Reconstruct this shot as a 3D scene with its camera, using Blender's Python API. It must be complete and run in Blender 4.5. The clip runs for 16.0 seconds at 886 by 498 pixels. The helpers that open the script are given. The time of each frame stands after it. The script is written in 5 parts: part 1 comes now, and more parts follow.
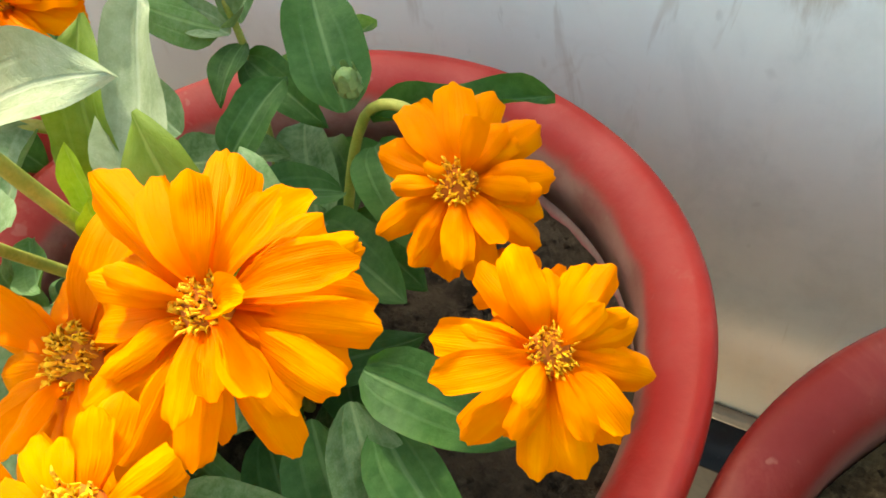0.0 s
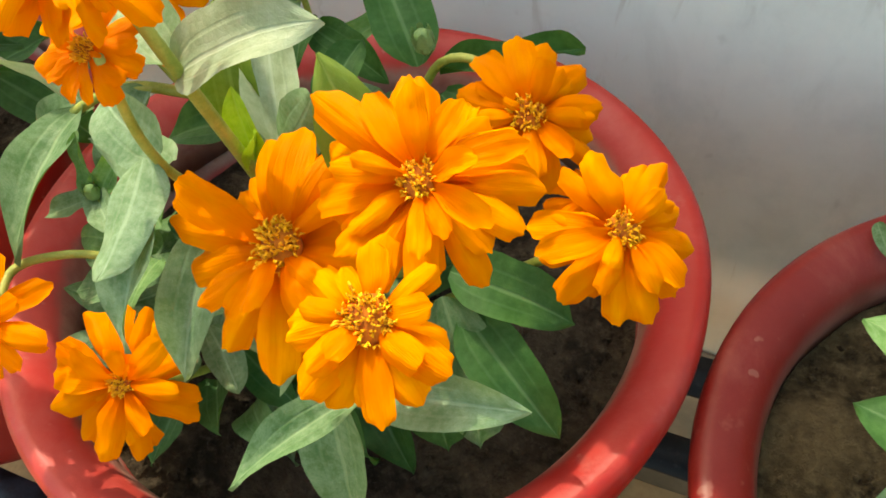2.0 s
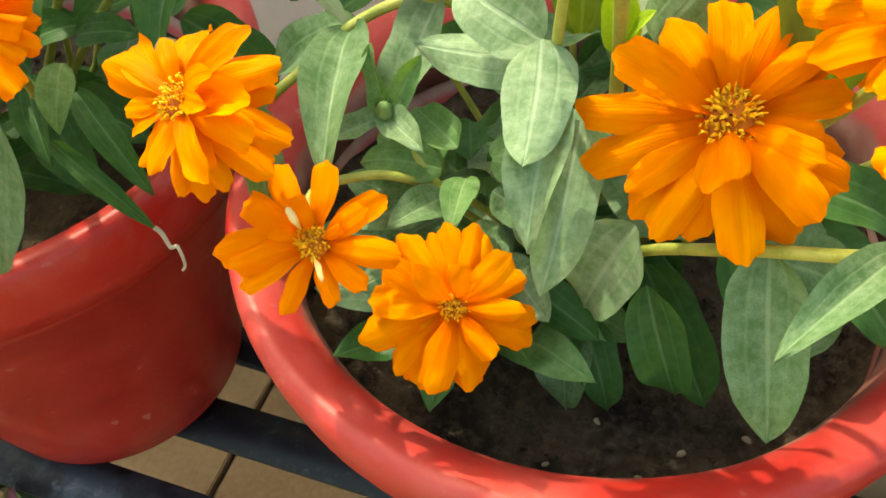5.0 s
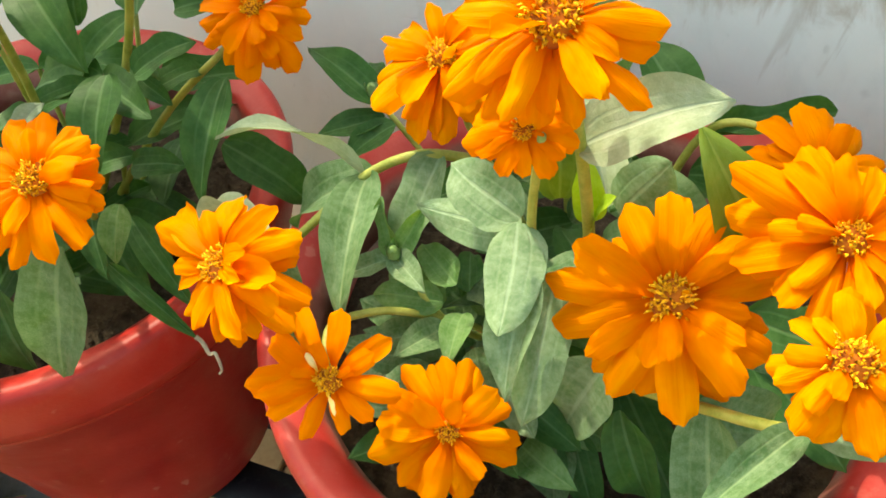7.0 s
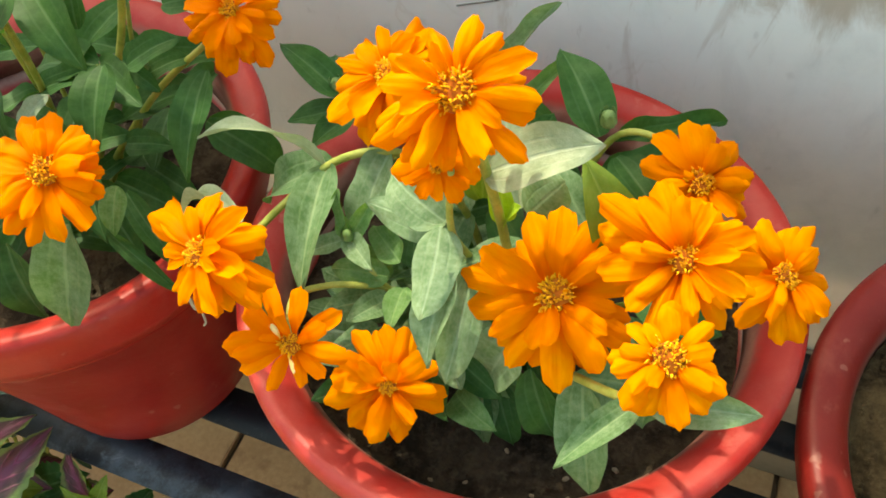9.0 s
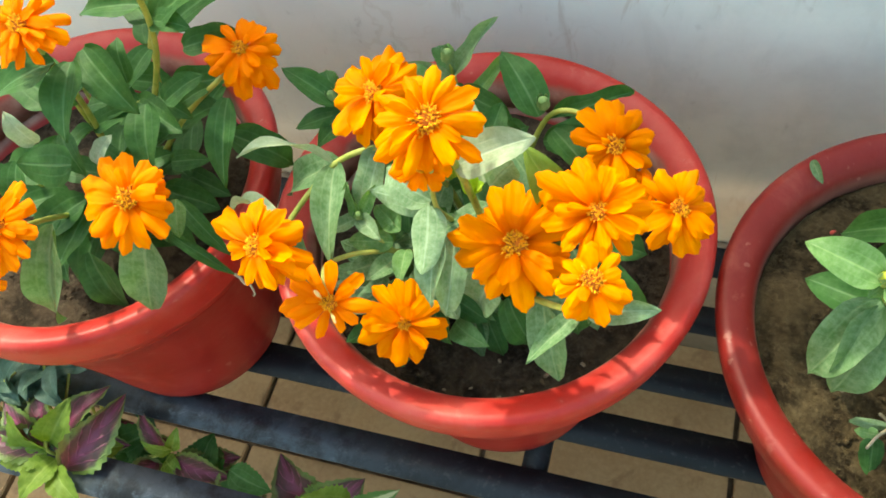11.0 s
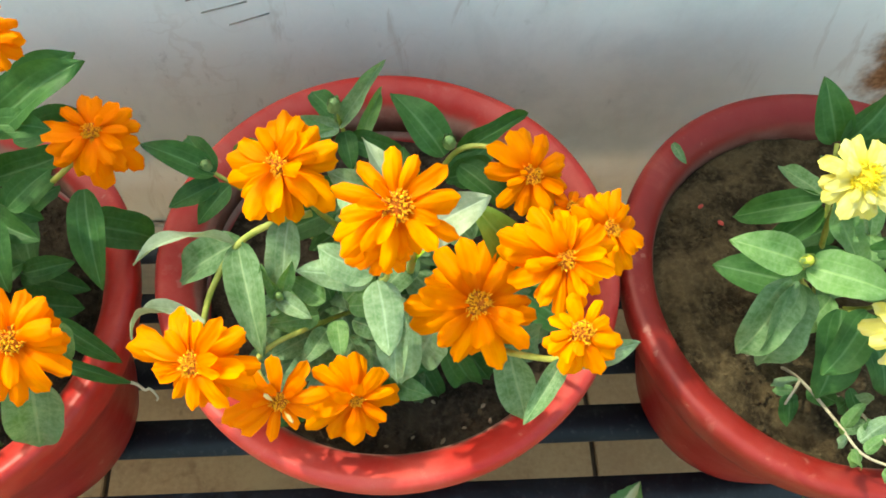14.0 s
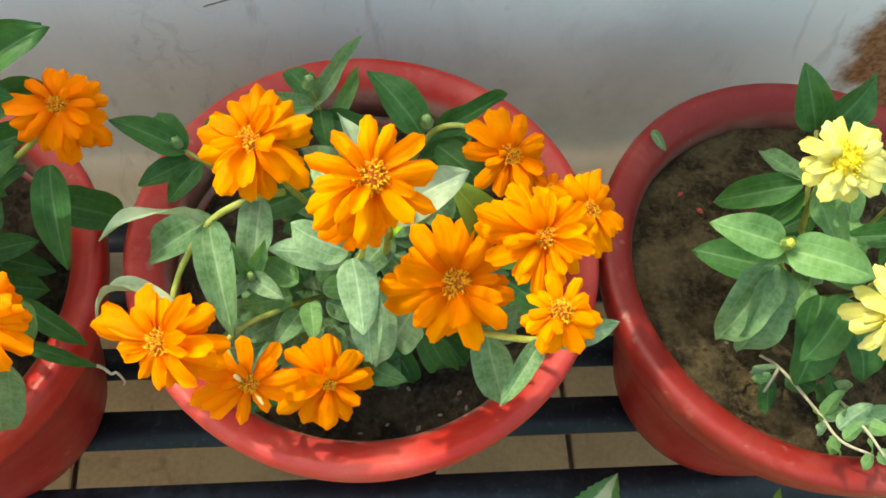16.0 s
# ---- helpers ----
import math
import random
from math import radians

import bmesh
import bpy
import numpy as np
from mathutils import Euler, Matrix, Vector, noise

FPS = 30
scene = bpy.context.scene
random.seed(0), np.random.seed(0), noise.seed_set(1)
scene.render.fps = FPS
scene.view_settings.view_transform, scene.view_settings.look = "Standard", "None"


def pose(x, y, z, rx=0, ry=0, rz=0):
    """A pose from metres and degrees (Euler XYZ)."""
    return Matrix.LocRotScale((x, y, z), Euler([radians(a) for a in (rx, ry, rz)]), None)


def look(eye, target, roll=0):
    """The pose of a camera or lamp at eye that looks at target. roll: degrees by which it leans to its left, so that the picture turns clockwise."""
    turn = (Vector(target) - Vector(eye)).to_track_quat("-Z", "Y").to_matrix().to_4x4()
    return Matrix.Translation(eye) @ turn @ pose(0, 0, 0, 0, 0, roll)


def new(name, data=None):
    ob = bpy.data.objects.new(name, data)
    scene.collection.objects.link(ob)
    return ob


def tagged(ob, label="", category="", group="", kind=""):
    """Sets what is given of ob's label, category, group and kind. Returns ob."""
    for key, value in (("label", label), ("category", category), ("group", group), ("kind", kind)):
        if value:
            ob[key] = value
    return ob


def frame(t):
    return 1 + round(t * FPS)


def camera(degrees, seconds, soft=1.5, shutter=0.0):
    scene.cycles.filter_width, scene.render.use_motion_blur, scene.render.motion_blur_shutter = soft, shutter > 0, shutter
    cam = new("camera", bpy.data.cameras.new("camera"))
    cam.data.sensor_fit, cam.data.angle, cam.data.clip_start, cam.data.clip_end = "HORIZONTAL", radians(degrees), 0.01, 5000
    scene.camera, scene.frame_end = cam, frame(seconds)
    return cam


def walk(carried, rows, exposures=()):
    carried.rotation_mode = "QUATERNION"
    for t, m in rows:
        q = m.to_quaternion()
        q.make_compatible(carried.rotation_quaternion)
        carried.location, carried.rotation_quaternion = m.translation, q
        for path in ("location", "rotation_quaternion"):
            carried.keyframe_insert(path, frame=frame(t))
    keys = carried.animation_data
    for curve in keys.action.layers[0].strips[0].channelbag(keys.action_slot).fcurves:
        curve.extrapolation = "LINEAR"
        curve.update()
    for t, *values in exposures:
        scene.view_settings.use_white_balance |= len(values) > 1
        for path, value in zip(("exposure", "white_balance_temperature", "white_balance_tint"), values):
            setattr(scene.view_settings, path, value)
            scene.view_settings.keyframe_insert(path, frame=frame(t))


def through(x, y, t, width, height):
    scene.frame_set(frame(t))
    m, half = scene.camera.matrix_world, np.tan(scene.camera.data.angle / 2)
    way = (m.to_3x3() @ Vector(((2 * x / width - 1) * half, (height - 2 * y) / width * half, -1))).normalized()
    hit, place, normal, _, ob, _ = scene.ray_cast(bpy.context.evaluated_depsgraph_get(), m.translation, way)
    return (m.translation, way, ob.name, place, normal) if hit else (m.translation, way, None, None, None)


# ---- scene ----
cam = camera(54.87, 16.0, 1.7)
PATH = [  # seconds, place, turn
    (0.0, 0.1624, -0.1229, 0.4942, 40.04, 6.54, 28.41),
    (0.5, 0.1593, -0.1344, 0.5011, 38.81, 6.10, 27.37),
    (1.0, 0.1618, -0.1489, 0.5078, 38.90, 5.07, 25.87),
    (1.5, 0.1493, -0.1671, 0.5203, 39.04, 4.28, 24.67),
    (2.0, 0.1459, -0.1909, 0.5269, 39.12, 4.03, 22.89),
    (2.5, 0.1295, -0.2115, 0.5377, 39.48, 2.72, 19.63),
    (3.0, 0.1009, -0.2381, 0.5367, 39.91, 1.37, 17.69),
    (3.5, 0.0739, -0.2474, 0.5145, 39.31, 0.89, 17.40),
    (4.0, 0.0539, -0.2486, 0.4983, 40.04, 0.14, 16.46),
    (4.5, 0.0412, -0.2503, 0.4958, 40.33, 0.33, 16.79),
    (4.7, 0.0355, -0.2492, 0.4950, 40.04, 1.67, 18.07),
    (6.8, 0.0459, -0.2527, 0.5532, 42.13, 3.98, 21.09),
    (7.0, 0.0502, -0.2436, 0.5542, 42.09, 4.06, 21.14),
    (7.5, 0.0548, -0.2289, 0.5620, 41.88, 3.85, 20.78),
    (8.0, 0.0634, -0.2215, 0.5783, 41.33, 3.41, 20.97),
    (8.5, 0.0733, -0.2248, 0.6000, 37.76, 3.35, 21.51),
    (9.0, 0.0806, -0.2503, 0.6198, 36.29, 3.02, 21.77),
    (9.2, 0.0849, -0.2620, 0.6357, 36.29, 3.11, 21.98),
    (11.3, 0.1079, -0.3014, 0.7490, 29.77, 7.03, 13.79),
    (11.5, 0.1058, -0.2882, 0.7586, 28.72, 7.08, 12.80),
    (12.0, 0.0903, -0.2517, 0.7594, 25.99, 3.27, 7.96),
    (12.5, 0.0724, -0.2240, 0.7608, 22.89, 1.38, 3.87),
    (13.0, 0.0408, -0.2220, 0.7614, 22.14, 1.57, 0.71),
    (13.5, 0.0238, -0.2301, 0.7627, 23.66, -0.38, -2.42),
    (14.0, 0.0021, -0.2539, 0.7413, 27.87, -2.32, -2.87),
    (14.5, -0.0068, -0.2533, 0.7387, 28.42, -3.05, -2.90),
    (15.0, -0.0063, -0.2513, 0.7276, 28.23, -3.62, -3.12),
    (15.5, -0.0027, -0.2539, 0.7217, 28.10, -3.90, -3.36),
    (16.0, 0.0030, -0.2604, 0.7268, 28.14, -3.85, -3.19),
]
EXPOSURES = [(t, stops, 7350 if t < 2.2 else 7750 if t < 8.0 else 7700 if t < 11.0 else 6880, -3 if t < 3.0 else -5 if t < 11.0 else -9) for t, stops in ((0.0, 1.82), (1.0, 1.74), (1.5, 1.62), (2.5, 1.52), (3.0, 1.72), (3.5, 2.17), (4.0, 2.10), (4.5, 1.84), (7.0, 1.68), (8.0, 1.52), (9.0, 1.60), (11.5, 1.82), (12.5, 1.76), (13.5, 1.75), (14.5, 1.64), (16.0, 1.56))]
walk(cam, [(t, pose(*p)) for t, *p in PATH], EXPOSURES)

# ---- sky and sun: the sun stands behind the parapet, to the left ----
SUN_FROM = Vector((-0.50, 0.42, 0.95)).normalized()
sky_world = bpy.data.worlds.new("sky")
scene.world = sky_world
sky_world.use_nodes = True
sky_nodes = sky_world.node_tree.nodes
sky_tex = sky_nodes.new("ShaderNodeTexSky")
sky_tex.sky_type = "NISHITA"
sky_tex.sun_disc = False
sky_tex.sun_elevation = math.asin(SUN_FROM.z)
sky_tex.sun_rotation = math.atan2(SUN_FROM.x, SUN_FROM.y)
sky_tex.air_density = 1.6
sky_tex.dust_density = 5.0
sky_tex.ozone_density = 0.4
sky_nodes["Background"].inputs["Strength"].default_value = 0.15
sky_world.node_tree.links.new(sky_tex.outputs[0], sky_nodes["Background"].inputs["Color"])
sun_data = bpy.data.lights.new("sun", "SUN")
sun_data.energy, sun_data.angle, sun_data.color = 1.42, radians(0.55), (1.0, 0.94, 0.84)
sun = new("sun", sun_data)
sun.matrix_world = look(SUN_FROM * 5, (0, 0, 0))


# ---- materials ----
class Nodes:
    """Short hand for building one node material."""

    def __init__(self, name, rough=0.6):
        self.mat = bpy.data.materials.new(name)
        self.mat.use_nodes = True
        self.tree = self.mat.node_tree
        self.bsdf = self.tree.nodes["Principled BSDF"]
        self.out = self.tree.nodes["Material Output"]
        self.bsdf.inputs["Roughness"].default_value = rough

    def add(self, kind, **inputs):
        node = self.tree.nodes.new(kind)
        for key, value in inputs.items():
            self.put(value, node.inputs[key.replace("_", " ")])
        return node

    def put(self, value, socket):
        if isinstance(value, bpy.types.NodeSocket):
            self.tree.links.new(value, socket)
        else:
            socket.default_value = value

    def coords(self, which="Object"):
        return self.add("ShaderNodeTexCoord").outputs[which]

    def noise(self, scale, detail=4.0, where=None, rough=0.55, distort=0.0):
        node = self.add("ShaderNodeTexNoise", Scale=scale, Detail=detail, Roughness=rough, Distortion=distort)
        self.put(where if where is not None else self.coords(), node.inputs["Vector"])
        return node.outputs["Fac"]

    def stretch(self, vector, scale, place=(0, 0, 0)):
        node = self.add("ShaderNodeMapping", Scale=scale, Location=place)
        self.put(vector, node.inputs["Vector"])
        return node.outputs["Vector"]

    def ramp(self, value, low, high, smooth=True):
        node = self.add("ShaderNodeMapRange")
        node.interpolation_type = "SMOOTHSTEP" if smooth else "LINEAR"
        self.put(value, node.inputs[0])
        node.inputs[1].default_value, node.inputs[2].default_value = low, high
        return node.outputs[0]

    def math(self, op, a, b=0.0):
        node = self.add("ShaderNodeMath")
        node.operation = op
        self.put(a, node.inputs[0])
        self.put(b, node.inputs[1])
        return node.outputs[0]

    def mix(self, fac, a, b):
        node = self.add("ShaderNodeMix")
        node.data_type = "RGBA"
        self.put(fac, node.inputs[0])
        for value, socket in ((a, node.inputs[6]), (b, node.inputs[7])):
            self.put((*value, 1.0) if isinstance(value, tuple) else value, socket)
        return node.outputs[2]

    def bump(self, height, strength=0.3, distance=0.002):
        node = self.add("ShaderNodeBump", Strength=strength, Distance=distance)
        self.put(height, node.inputs["Height"])
        self.put(node.outputs[0], self.bsdf.inputs["Normal"])
        return node.outputs[0]

    def colour(self, value):
        self.put((*value, 1.0) if isinstance(value, tuple) else value, self.bsdf.inputs["Base Color"])

    def thin(self, colour, amount, normal=None):
        """Lets part of the light through, as a leaf or petal does."""
        glow = self.add("ShaderNodeBsdfTranslucent")
        self.put((*colour, 1.0) if isinstance(colour, tuple) else colour, glow.inputs["Color"])
        both = self.add("ShaderNodeMixShader")
        both.inputs[0].default_value = amount
        self.tree.links.new(self.bsdf.outputs[0], both.inputs[1])
        self.tree.links.new(glow.outputs[0], both.inputs[2])
        self.tree.links.new(both.outputs[0], self.out.inputs["Surface"])

    def uv(self):
        sep = self.add("ShaderNodeSeparateXYZ", Vector=self.coords("UV"))
        return sep.outputs[0], sep.outputs[1]

    def random(self):
        return self.add("ShaderNodeObjectInfo").outputs["Random"]


def petal_material(name, deep, mid, pale, through):
    m = Nodes(name, 0.6)
    u, v = m.uv()
    shift = m.math("MULTIPLY", m.random(), 40.0)
    offset = m.add("ShaderNodeCombineXYZ", X=shift, Y=shift)
    place = m.add("ShaderNodeVectorMath")
    place.operation = "ADD"
    m.put(m.coords("UV"), place.inputs[0])
    m.put(offset.outputs[0], place.inputs[1])
    where = place.outputs[0]
    streak = m.noise(1.0, 3.0, m.stretch(where, (22.0, 1.3, 1.0)))
    cloth = m.noise(2.2, 3.0, where)
    # deeper orange towards the base, with the shade between petals painted in
    base = m.mix(m.ramp(v, 0.02, 0.60), deep, mid)
    base = m.mix(m.math("MULTIPLY", m.ramp(cloth, 0.40, 0.72), m.math("MULTIPLY", m.ramp(v, 0.15, 0.8), 0.75)), base, pale)
    base = m.mix(m.math("MULTIPLY", m.ramp(streak, 0.46, 0.70), 0.20), base, deep)
    freckle = m.noise(24.0, 2.0, where)
    base = m.mix(m.math("MULTIPLY", m.ramp(freckle, 0.74, 0.79), 0.55), base, tuple(0.6 * c for c in deep))
    base = m.mix(m.math("MULTIPLY", m.random(), 0.45), base, deep)
    m.colour(base)
    m.bump(m.math("ADD", m.math("MULTIPLY", streak, 0.8), m.math("MULTIPLY", cloth, 0.9)), 0.5, 0.0011)
    m.bsdf.inputs["Specular IOR Level"].default_value = 0.07
    m.thin(through, 0.25)
    return m.mat


def leaf_material(name, dark, light, dust, dusty, through, vein):
    m = Nodes(name, 0.5)
    u, v = m.uv()
    across = m.math("ABSOLUTE", m.math("SUBTRACT", u, 0.5))
    rib = m.math("SUBTRACT", 1.0, m.ramp(across, 0.012, 0.05))
    side = m.math("SUBTRACT", 1.0, m.ramp(m.math("ABSOLUTE", m.math("SUBTRACT", across, 0.24)), 0.008, 0.035))
    side = m.math("MULTIPLY", side, m.math("MULTIPLY", 0.6, m.math("SUBTRACT", 1.0, m.ramp(v, 0.45, 0.9))))
    net = m.add("ShaderNodeTexVoronoi", Scale=9.0, Vector=m.stretch(m.coords("UV"), (1.0, 2.2, 1.0)))
    net.feature = "DISTANCE_TO_EDGE"
    veins = m.math("MAXIMUM", rib, m.math("MULTIPLY", side, 0.6))
    lie = m.stretch(m.coords("UV"), (1.0, 2.2, 1.0))
    patch = m.noise(3.4, 5.0, lie)
    grain = m.noise(45.0, 3.0, lie)
    fibre = m.noise(5.0, 4.0, m.stretch(m.coords("UV"), (9.0, 1.5, 1.0)), 0.6)
    base = m.mix(m.ramp(patch, 0.3, 0.7), dark, light)
    base = m.mix(m.math("MULTIPLY", m.random(), 0.5), base, light)
    blotch = m.noise(7.5, 6.0, m.stretch(lie, (1.0, 1.0, 1.0), (5.0, 2.0, 0.0)), 0.68)
    bloom = m.math("MULTIPLY", m.ramp(m.math("ADD", m.math("MULTIPLY", grain, 0.2), m.math("ADD", m.math("MULTIPLY", patch, 0.35), m.math("MULTIPLY", blotch, 0.45))), 0.38, 0.64), dusty)
    base = m.mix(bloom, base, dust)
    scar = m.ramp(m.noise(17.0, 2.0, m.stretch(lie, (1.0, 1.0, 1.0), (3.0, 7.0, 0.0))), 0.74, 0.79)
    base = m.mix(m.math("MULTIPLY", scar, 0.35), base, (0.42, 0.46, 0.33))
    base = m.mix(m.math("MULTIPLY", veins, 0.42), base, vein)
    base = m.mix(m.math("MULTIPLY", m.ramp(fibre, 0.48, 0.72), 0.14), base, dark)
    powder = m.noise(70.0, 2.0, m.stretch(lie, (1.0, 1.0, 1.0), (1.0, 4.0, 0.0)), 0.7)
    base = m.mix(m.math("MULTIPLY", m.ramp(powder, 0.60, 0.68), m.math("MULTIPLY", 0.55 * min(1.0, dusty * 1.6), m.ramp(patch, 0.42, 0.62))), base, tuple(min(0.75, 1.35 * c) for c in dust))
    m.colour(base)
    lines = m.math("MULTIPLY", m.ramp(net.outputs["Distance"], 0.0, 0.12), 0.05)
    height = m.math("ADD", m.math("SUBTRACT", m.math("MULTIPLY", patch, 0.8), m.math("MULTIPLY", veins, 0.55)), lines)
    m.bump(height, 0.4, 0.0014)
    m.bsdf.inputs["Specular IOR Level"].default_value = 0.18
    m.thin(through, 0.18)
    return m.mat


def plain_noise(name, a, b, scale, rough=0.6, bump=0.2, distance=0.001, where="Object"):
    m = Nodes(name, rough)
    n = m.noise(scale, 6.0, m.coords(where))
    fine = m.noise(scale * 9.0, 3.0, m.coords(where))
    m.colour(m.mix(m.ramp(m.math("ADD", m.math("MULTIPLY", n, 0.75), m.math("MULTIPLY", fine, 0.25)), 0.32, 0.68), a, b))
    m.bump(m.math("ADD", n, fine), bump, distance)
    return m.mat


PETAL = petal_material("orange_petal", (0.70, 0.115, 0.0004), (0.84, 0.255, 0.0004), (0.89, 0.365, 0.0007), (0.95, 0.31, 0.001))
PETAL_DEEP = petal_material("deep_orange_petal", (0.78, 0.14, 0.001), (0.88, 0.23, 0.001), (0.92, 0.31, 0.002), (1.0, 0.27, 0.002))
PETAL_YELLOW = petal_material("pale_yellow_petal", (0.66, 0.54, 0.03), (0.71, 0.64, 0.18), (0.74, 0.71, 0.42), (0.75, 0.66, 0.16))
PETAL_WHITE = petal_material("bleached_petal", (0.80, 0.45, 0.05), (0.88, 0.75, 0.35), (0.9, 0.85, 0.6), (0.9, 0.7, 0.2))
FLORET = plain_noise("floret", (0.88, 0.34, 0.004), (0.96, 0.54, 0.008), 300.0, 0.9, 0.1)
FLORET_YELLOW = plain_noise("yellow_floret", (0.85, 0.60, 0.01), (0.9, 0.75, 0.05), 300.0, 0.6, 0.1)
DISC = plain_noise("flower_disc", (0.30, 0.065, 0.004), (0.55, 0.16, 0.005), 250.0, 1.0, 0.1)
LEAF_DUSTY = leaf_material("dusty_leaf", (0.042, 0.106, 0.034), (0.074, 0.152, 0.056), (0.30, 0.39, 0.235), 0.48, (0.18, 0.37, 0.05), (0.30, 0.41, 0.21))
LEAF_VELVET = leaf_material("velvety_young_leaf", (0.085, 0.160, 0.066), (0.138, 0.228, 0.104), (0.36, 0.45, 0.30), 0.54, (0.26, 0.45, 0.09), (0.40, 0.50, 0.33))
# this green is darkened to carry the shade over the west plant
LEAF_GREEN = leaf_material("green_leaf", (0.017, 0.064, 0.014), (0.034, 0.102, 0.024), (0.15, 0.25, 0.085), 0.22, (0.11, 0.29, 0.02), (0.16, 0.27, 0.12))
LEAF_FRESH = leaf_material("fresh_leaf", (0.056, 0.140, 0.034), (0.100, 0.205, 0.055), (0.27, 0.37, 0.20), 0.40, (0.28, 0.52, 0.03), (0.28, 0.41, 0.16))
# pale undersides; the same colour paints sun gloss on upper leaf faces
LEAF_PALE = leaf_material("pale_back_or_sunlit_leaf", (0.21, 0.27, 0.155), (0.29, 0.35, 0.215), (0.43, 0.48, 0.35), 0.55, (0.32, 0.45, 0.18), (0.46, 0.53, 0.40))
LEAF_OLIVE = leaf_material("olive_sunlit_leaf", (0.075, 0.135, 0.012), (0.125, 0.195, 0.022), (0.24, 0.30, 0.09), 0.25, (0.30, 0.42, 0.01), (0.30, 0.38, 0.10))
LEAF_LIME = leaf_material("lime_young_leaf", (0.24, 0.40, 0.015), (0.34, 0.50, 0.03), (0.45, 0.58, 0.12), 0.3, (0.45, 0.62, 0.02), (0.45, 0.58, 0.12))
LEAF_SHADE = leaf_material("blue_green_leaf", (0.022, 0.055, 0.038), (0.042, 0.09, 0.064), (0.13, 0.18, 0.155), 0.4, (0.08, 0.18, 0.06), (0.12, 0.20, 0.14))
STEM = plain_noise("stem", (0.22, 0.27, 0.035), (0.40, 0.40, 0.085), 120.0, 0.55, 0.2)
STEM_DRY = plain_noise("dry_stem", (0.28, 0.24, 0.16), (0.42, 0.37, 0.27), 90.0, 0.8, 0.3)
BUD_YELLOW = plain_noise("opening_bud", (0.34, 0.40, 0.04), (0.55, 0.52, 0.06), 150.0, 0.6, 0.2)
BUD = plain_noise("bud", (0.12, 0.22, 0.06), (0.24, 0.33, 0.12), 150.0, 0.55, 0.2)


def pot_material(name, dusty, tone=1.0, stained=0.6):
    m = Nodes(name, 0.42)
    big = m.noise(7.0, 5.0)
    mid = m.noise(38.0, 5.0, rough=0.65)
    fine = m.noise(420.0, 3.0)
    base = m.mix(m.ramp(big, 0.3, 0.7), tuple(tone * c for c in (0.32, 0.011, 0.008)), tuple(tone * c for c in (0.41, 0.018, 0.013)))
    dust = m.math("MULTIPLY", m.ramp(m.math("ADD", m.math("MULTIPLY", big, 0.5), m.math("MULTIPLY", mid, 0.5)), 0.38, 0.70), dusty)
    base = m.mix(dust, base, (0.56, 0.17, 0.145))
    smudge = m.ramp(m.noise(17.0, 6.0, rough=0.7, distort=0.8), 0.53, 0.70)
    base = m.mix(m.math("MULTIPLY", smudge, 0.14), base, (0.40, 0.15, 0.11))
    speck = m.ramp(m.noise(95.0, 2.0), 0.68, 0.74)
    base = m.mix(m.math("MULTIPLY", speck, 0.22), base, (0.55, 0.32, 0.24))
    scuff = m.ramp(m.noise(55.0, 4.0, m.stretch(m.coords(), (1.0, 1.0, 0.3)), 0.7), 0.60, 0.72)
    base = m.mix(m.math("MULTIPLY", scuff, 0.16), base, (0.50, 0.22, 0.17))
    # soil-stained inside, with an uneven water line
    sep = m.add("ShaderNodeSeparateXYZ", Vector=m.coords())
    out = m.math("SQRT", m.math("ADD", m.math("MULTIPLY", sep.outputs[0], sep.outputs[0]), m.math("MULTIPLY", sep.outputs[1], sep.outputs[1])))
    inside = m.math("SUBTRACT", 1.0, m.ramp(m.math("ADD", out, m.math("MULTIPLY", m.math("SUBTRACT", mid, 0.5), 0.006)), 0.1270, 0.1315))
    inside = m.math("MULTIPLY", inside, m.math("SUBTRACT", 1.0, m.ramp(m.math("ADD", sep.outputs[2], m.math("MULTIPLY", m.math("SUBTRACT", mid, 0.5), 0.02)), 0.236, 0.2445)))
    inside = m.math("MULTIPLY", inside, m.ramp(sep.outputs[2], 0.203, 0.209))
    base = m.mix(m.math("MULTIPLY", inside, stained), base, m.mix(m.ramp(mid, 0.35, 0.65), (0.17, 0.125, 0.095), (0.36, 0.285, 0.225)))
    m.colour(base)
    m.put(m.math("ADD", 0.26, m.math("MULTIPLY", mid, 0.35)), m.bsdf.inputs["Roughness"])
    m.bsdf.inputs["Specular IOR Level"].default_value = 0.32
    m.bump(m.math("ADD", m.math("MULTIPLY", mid, 0.7), m.math("MULTIPLY", fine, 0.3)), 0.3, 0.0014)
    return m.mat


def soil_material(name, dark, brown, crumbs):
    m = Nodes(name, 0.95)
    m.bsdf.inputs["Specular IOR Level"].default_value = 0.1
    big = m.noise(22.0, 5.0)
    fine = m.noise(190.0, 5.0, rough=0.7)
    clump = m.noise(60.0, 3.0, rough=0.7)
    base = m.mix(m.ramp(m.math("ADD", m.math("MULTIPLY", big, 0.6), m.math("MULTIPLY", clump, 0.4)), 0.40, 0.58), dark, brown)
    base = m.mix(m.math("MULTIPLY", m.ramp(fine, 0.45, 0.7), 0.5), base, crumbs)
    m.colour(base)
    m.bump(m.math("ADD", fine, big), 1.0, 0.006)
    return m.mat


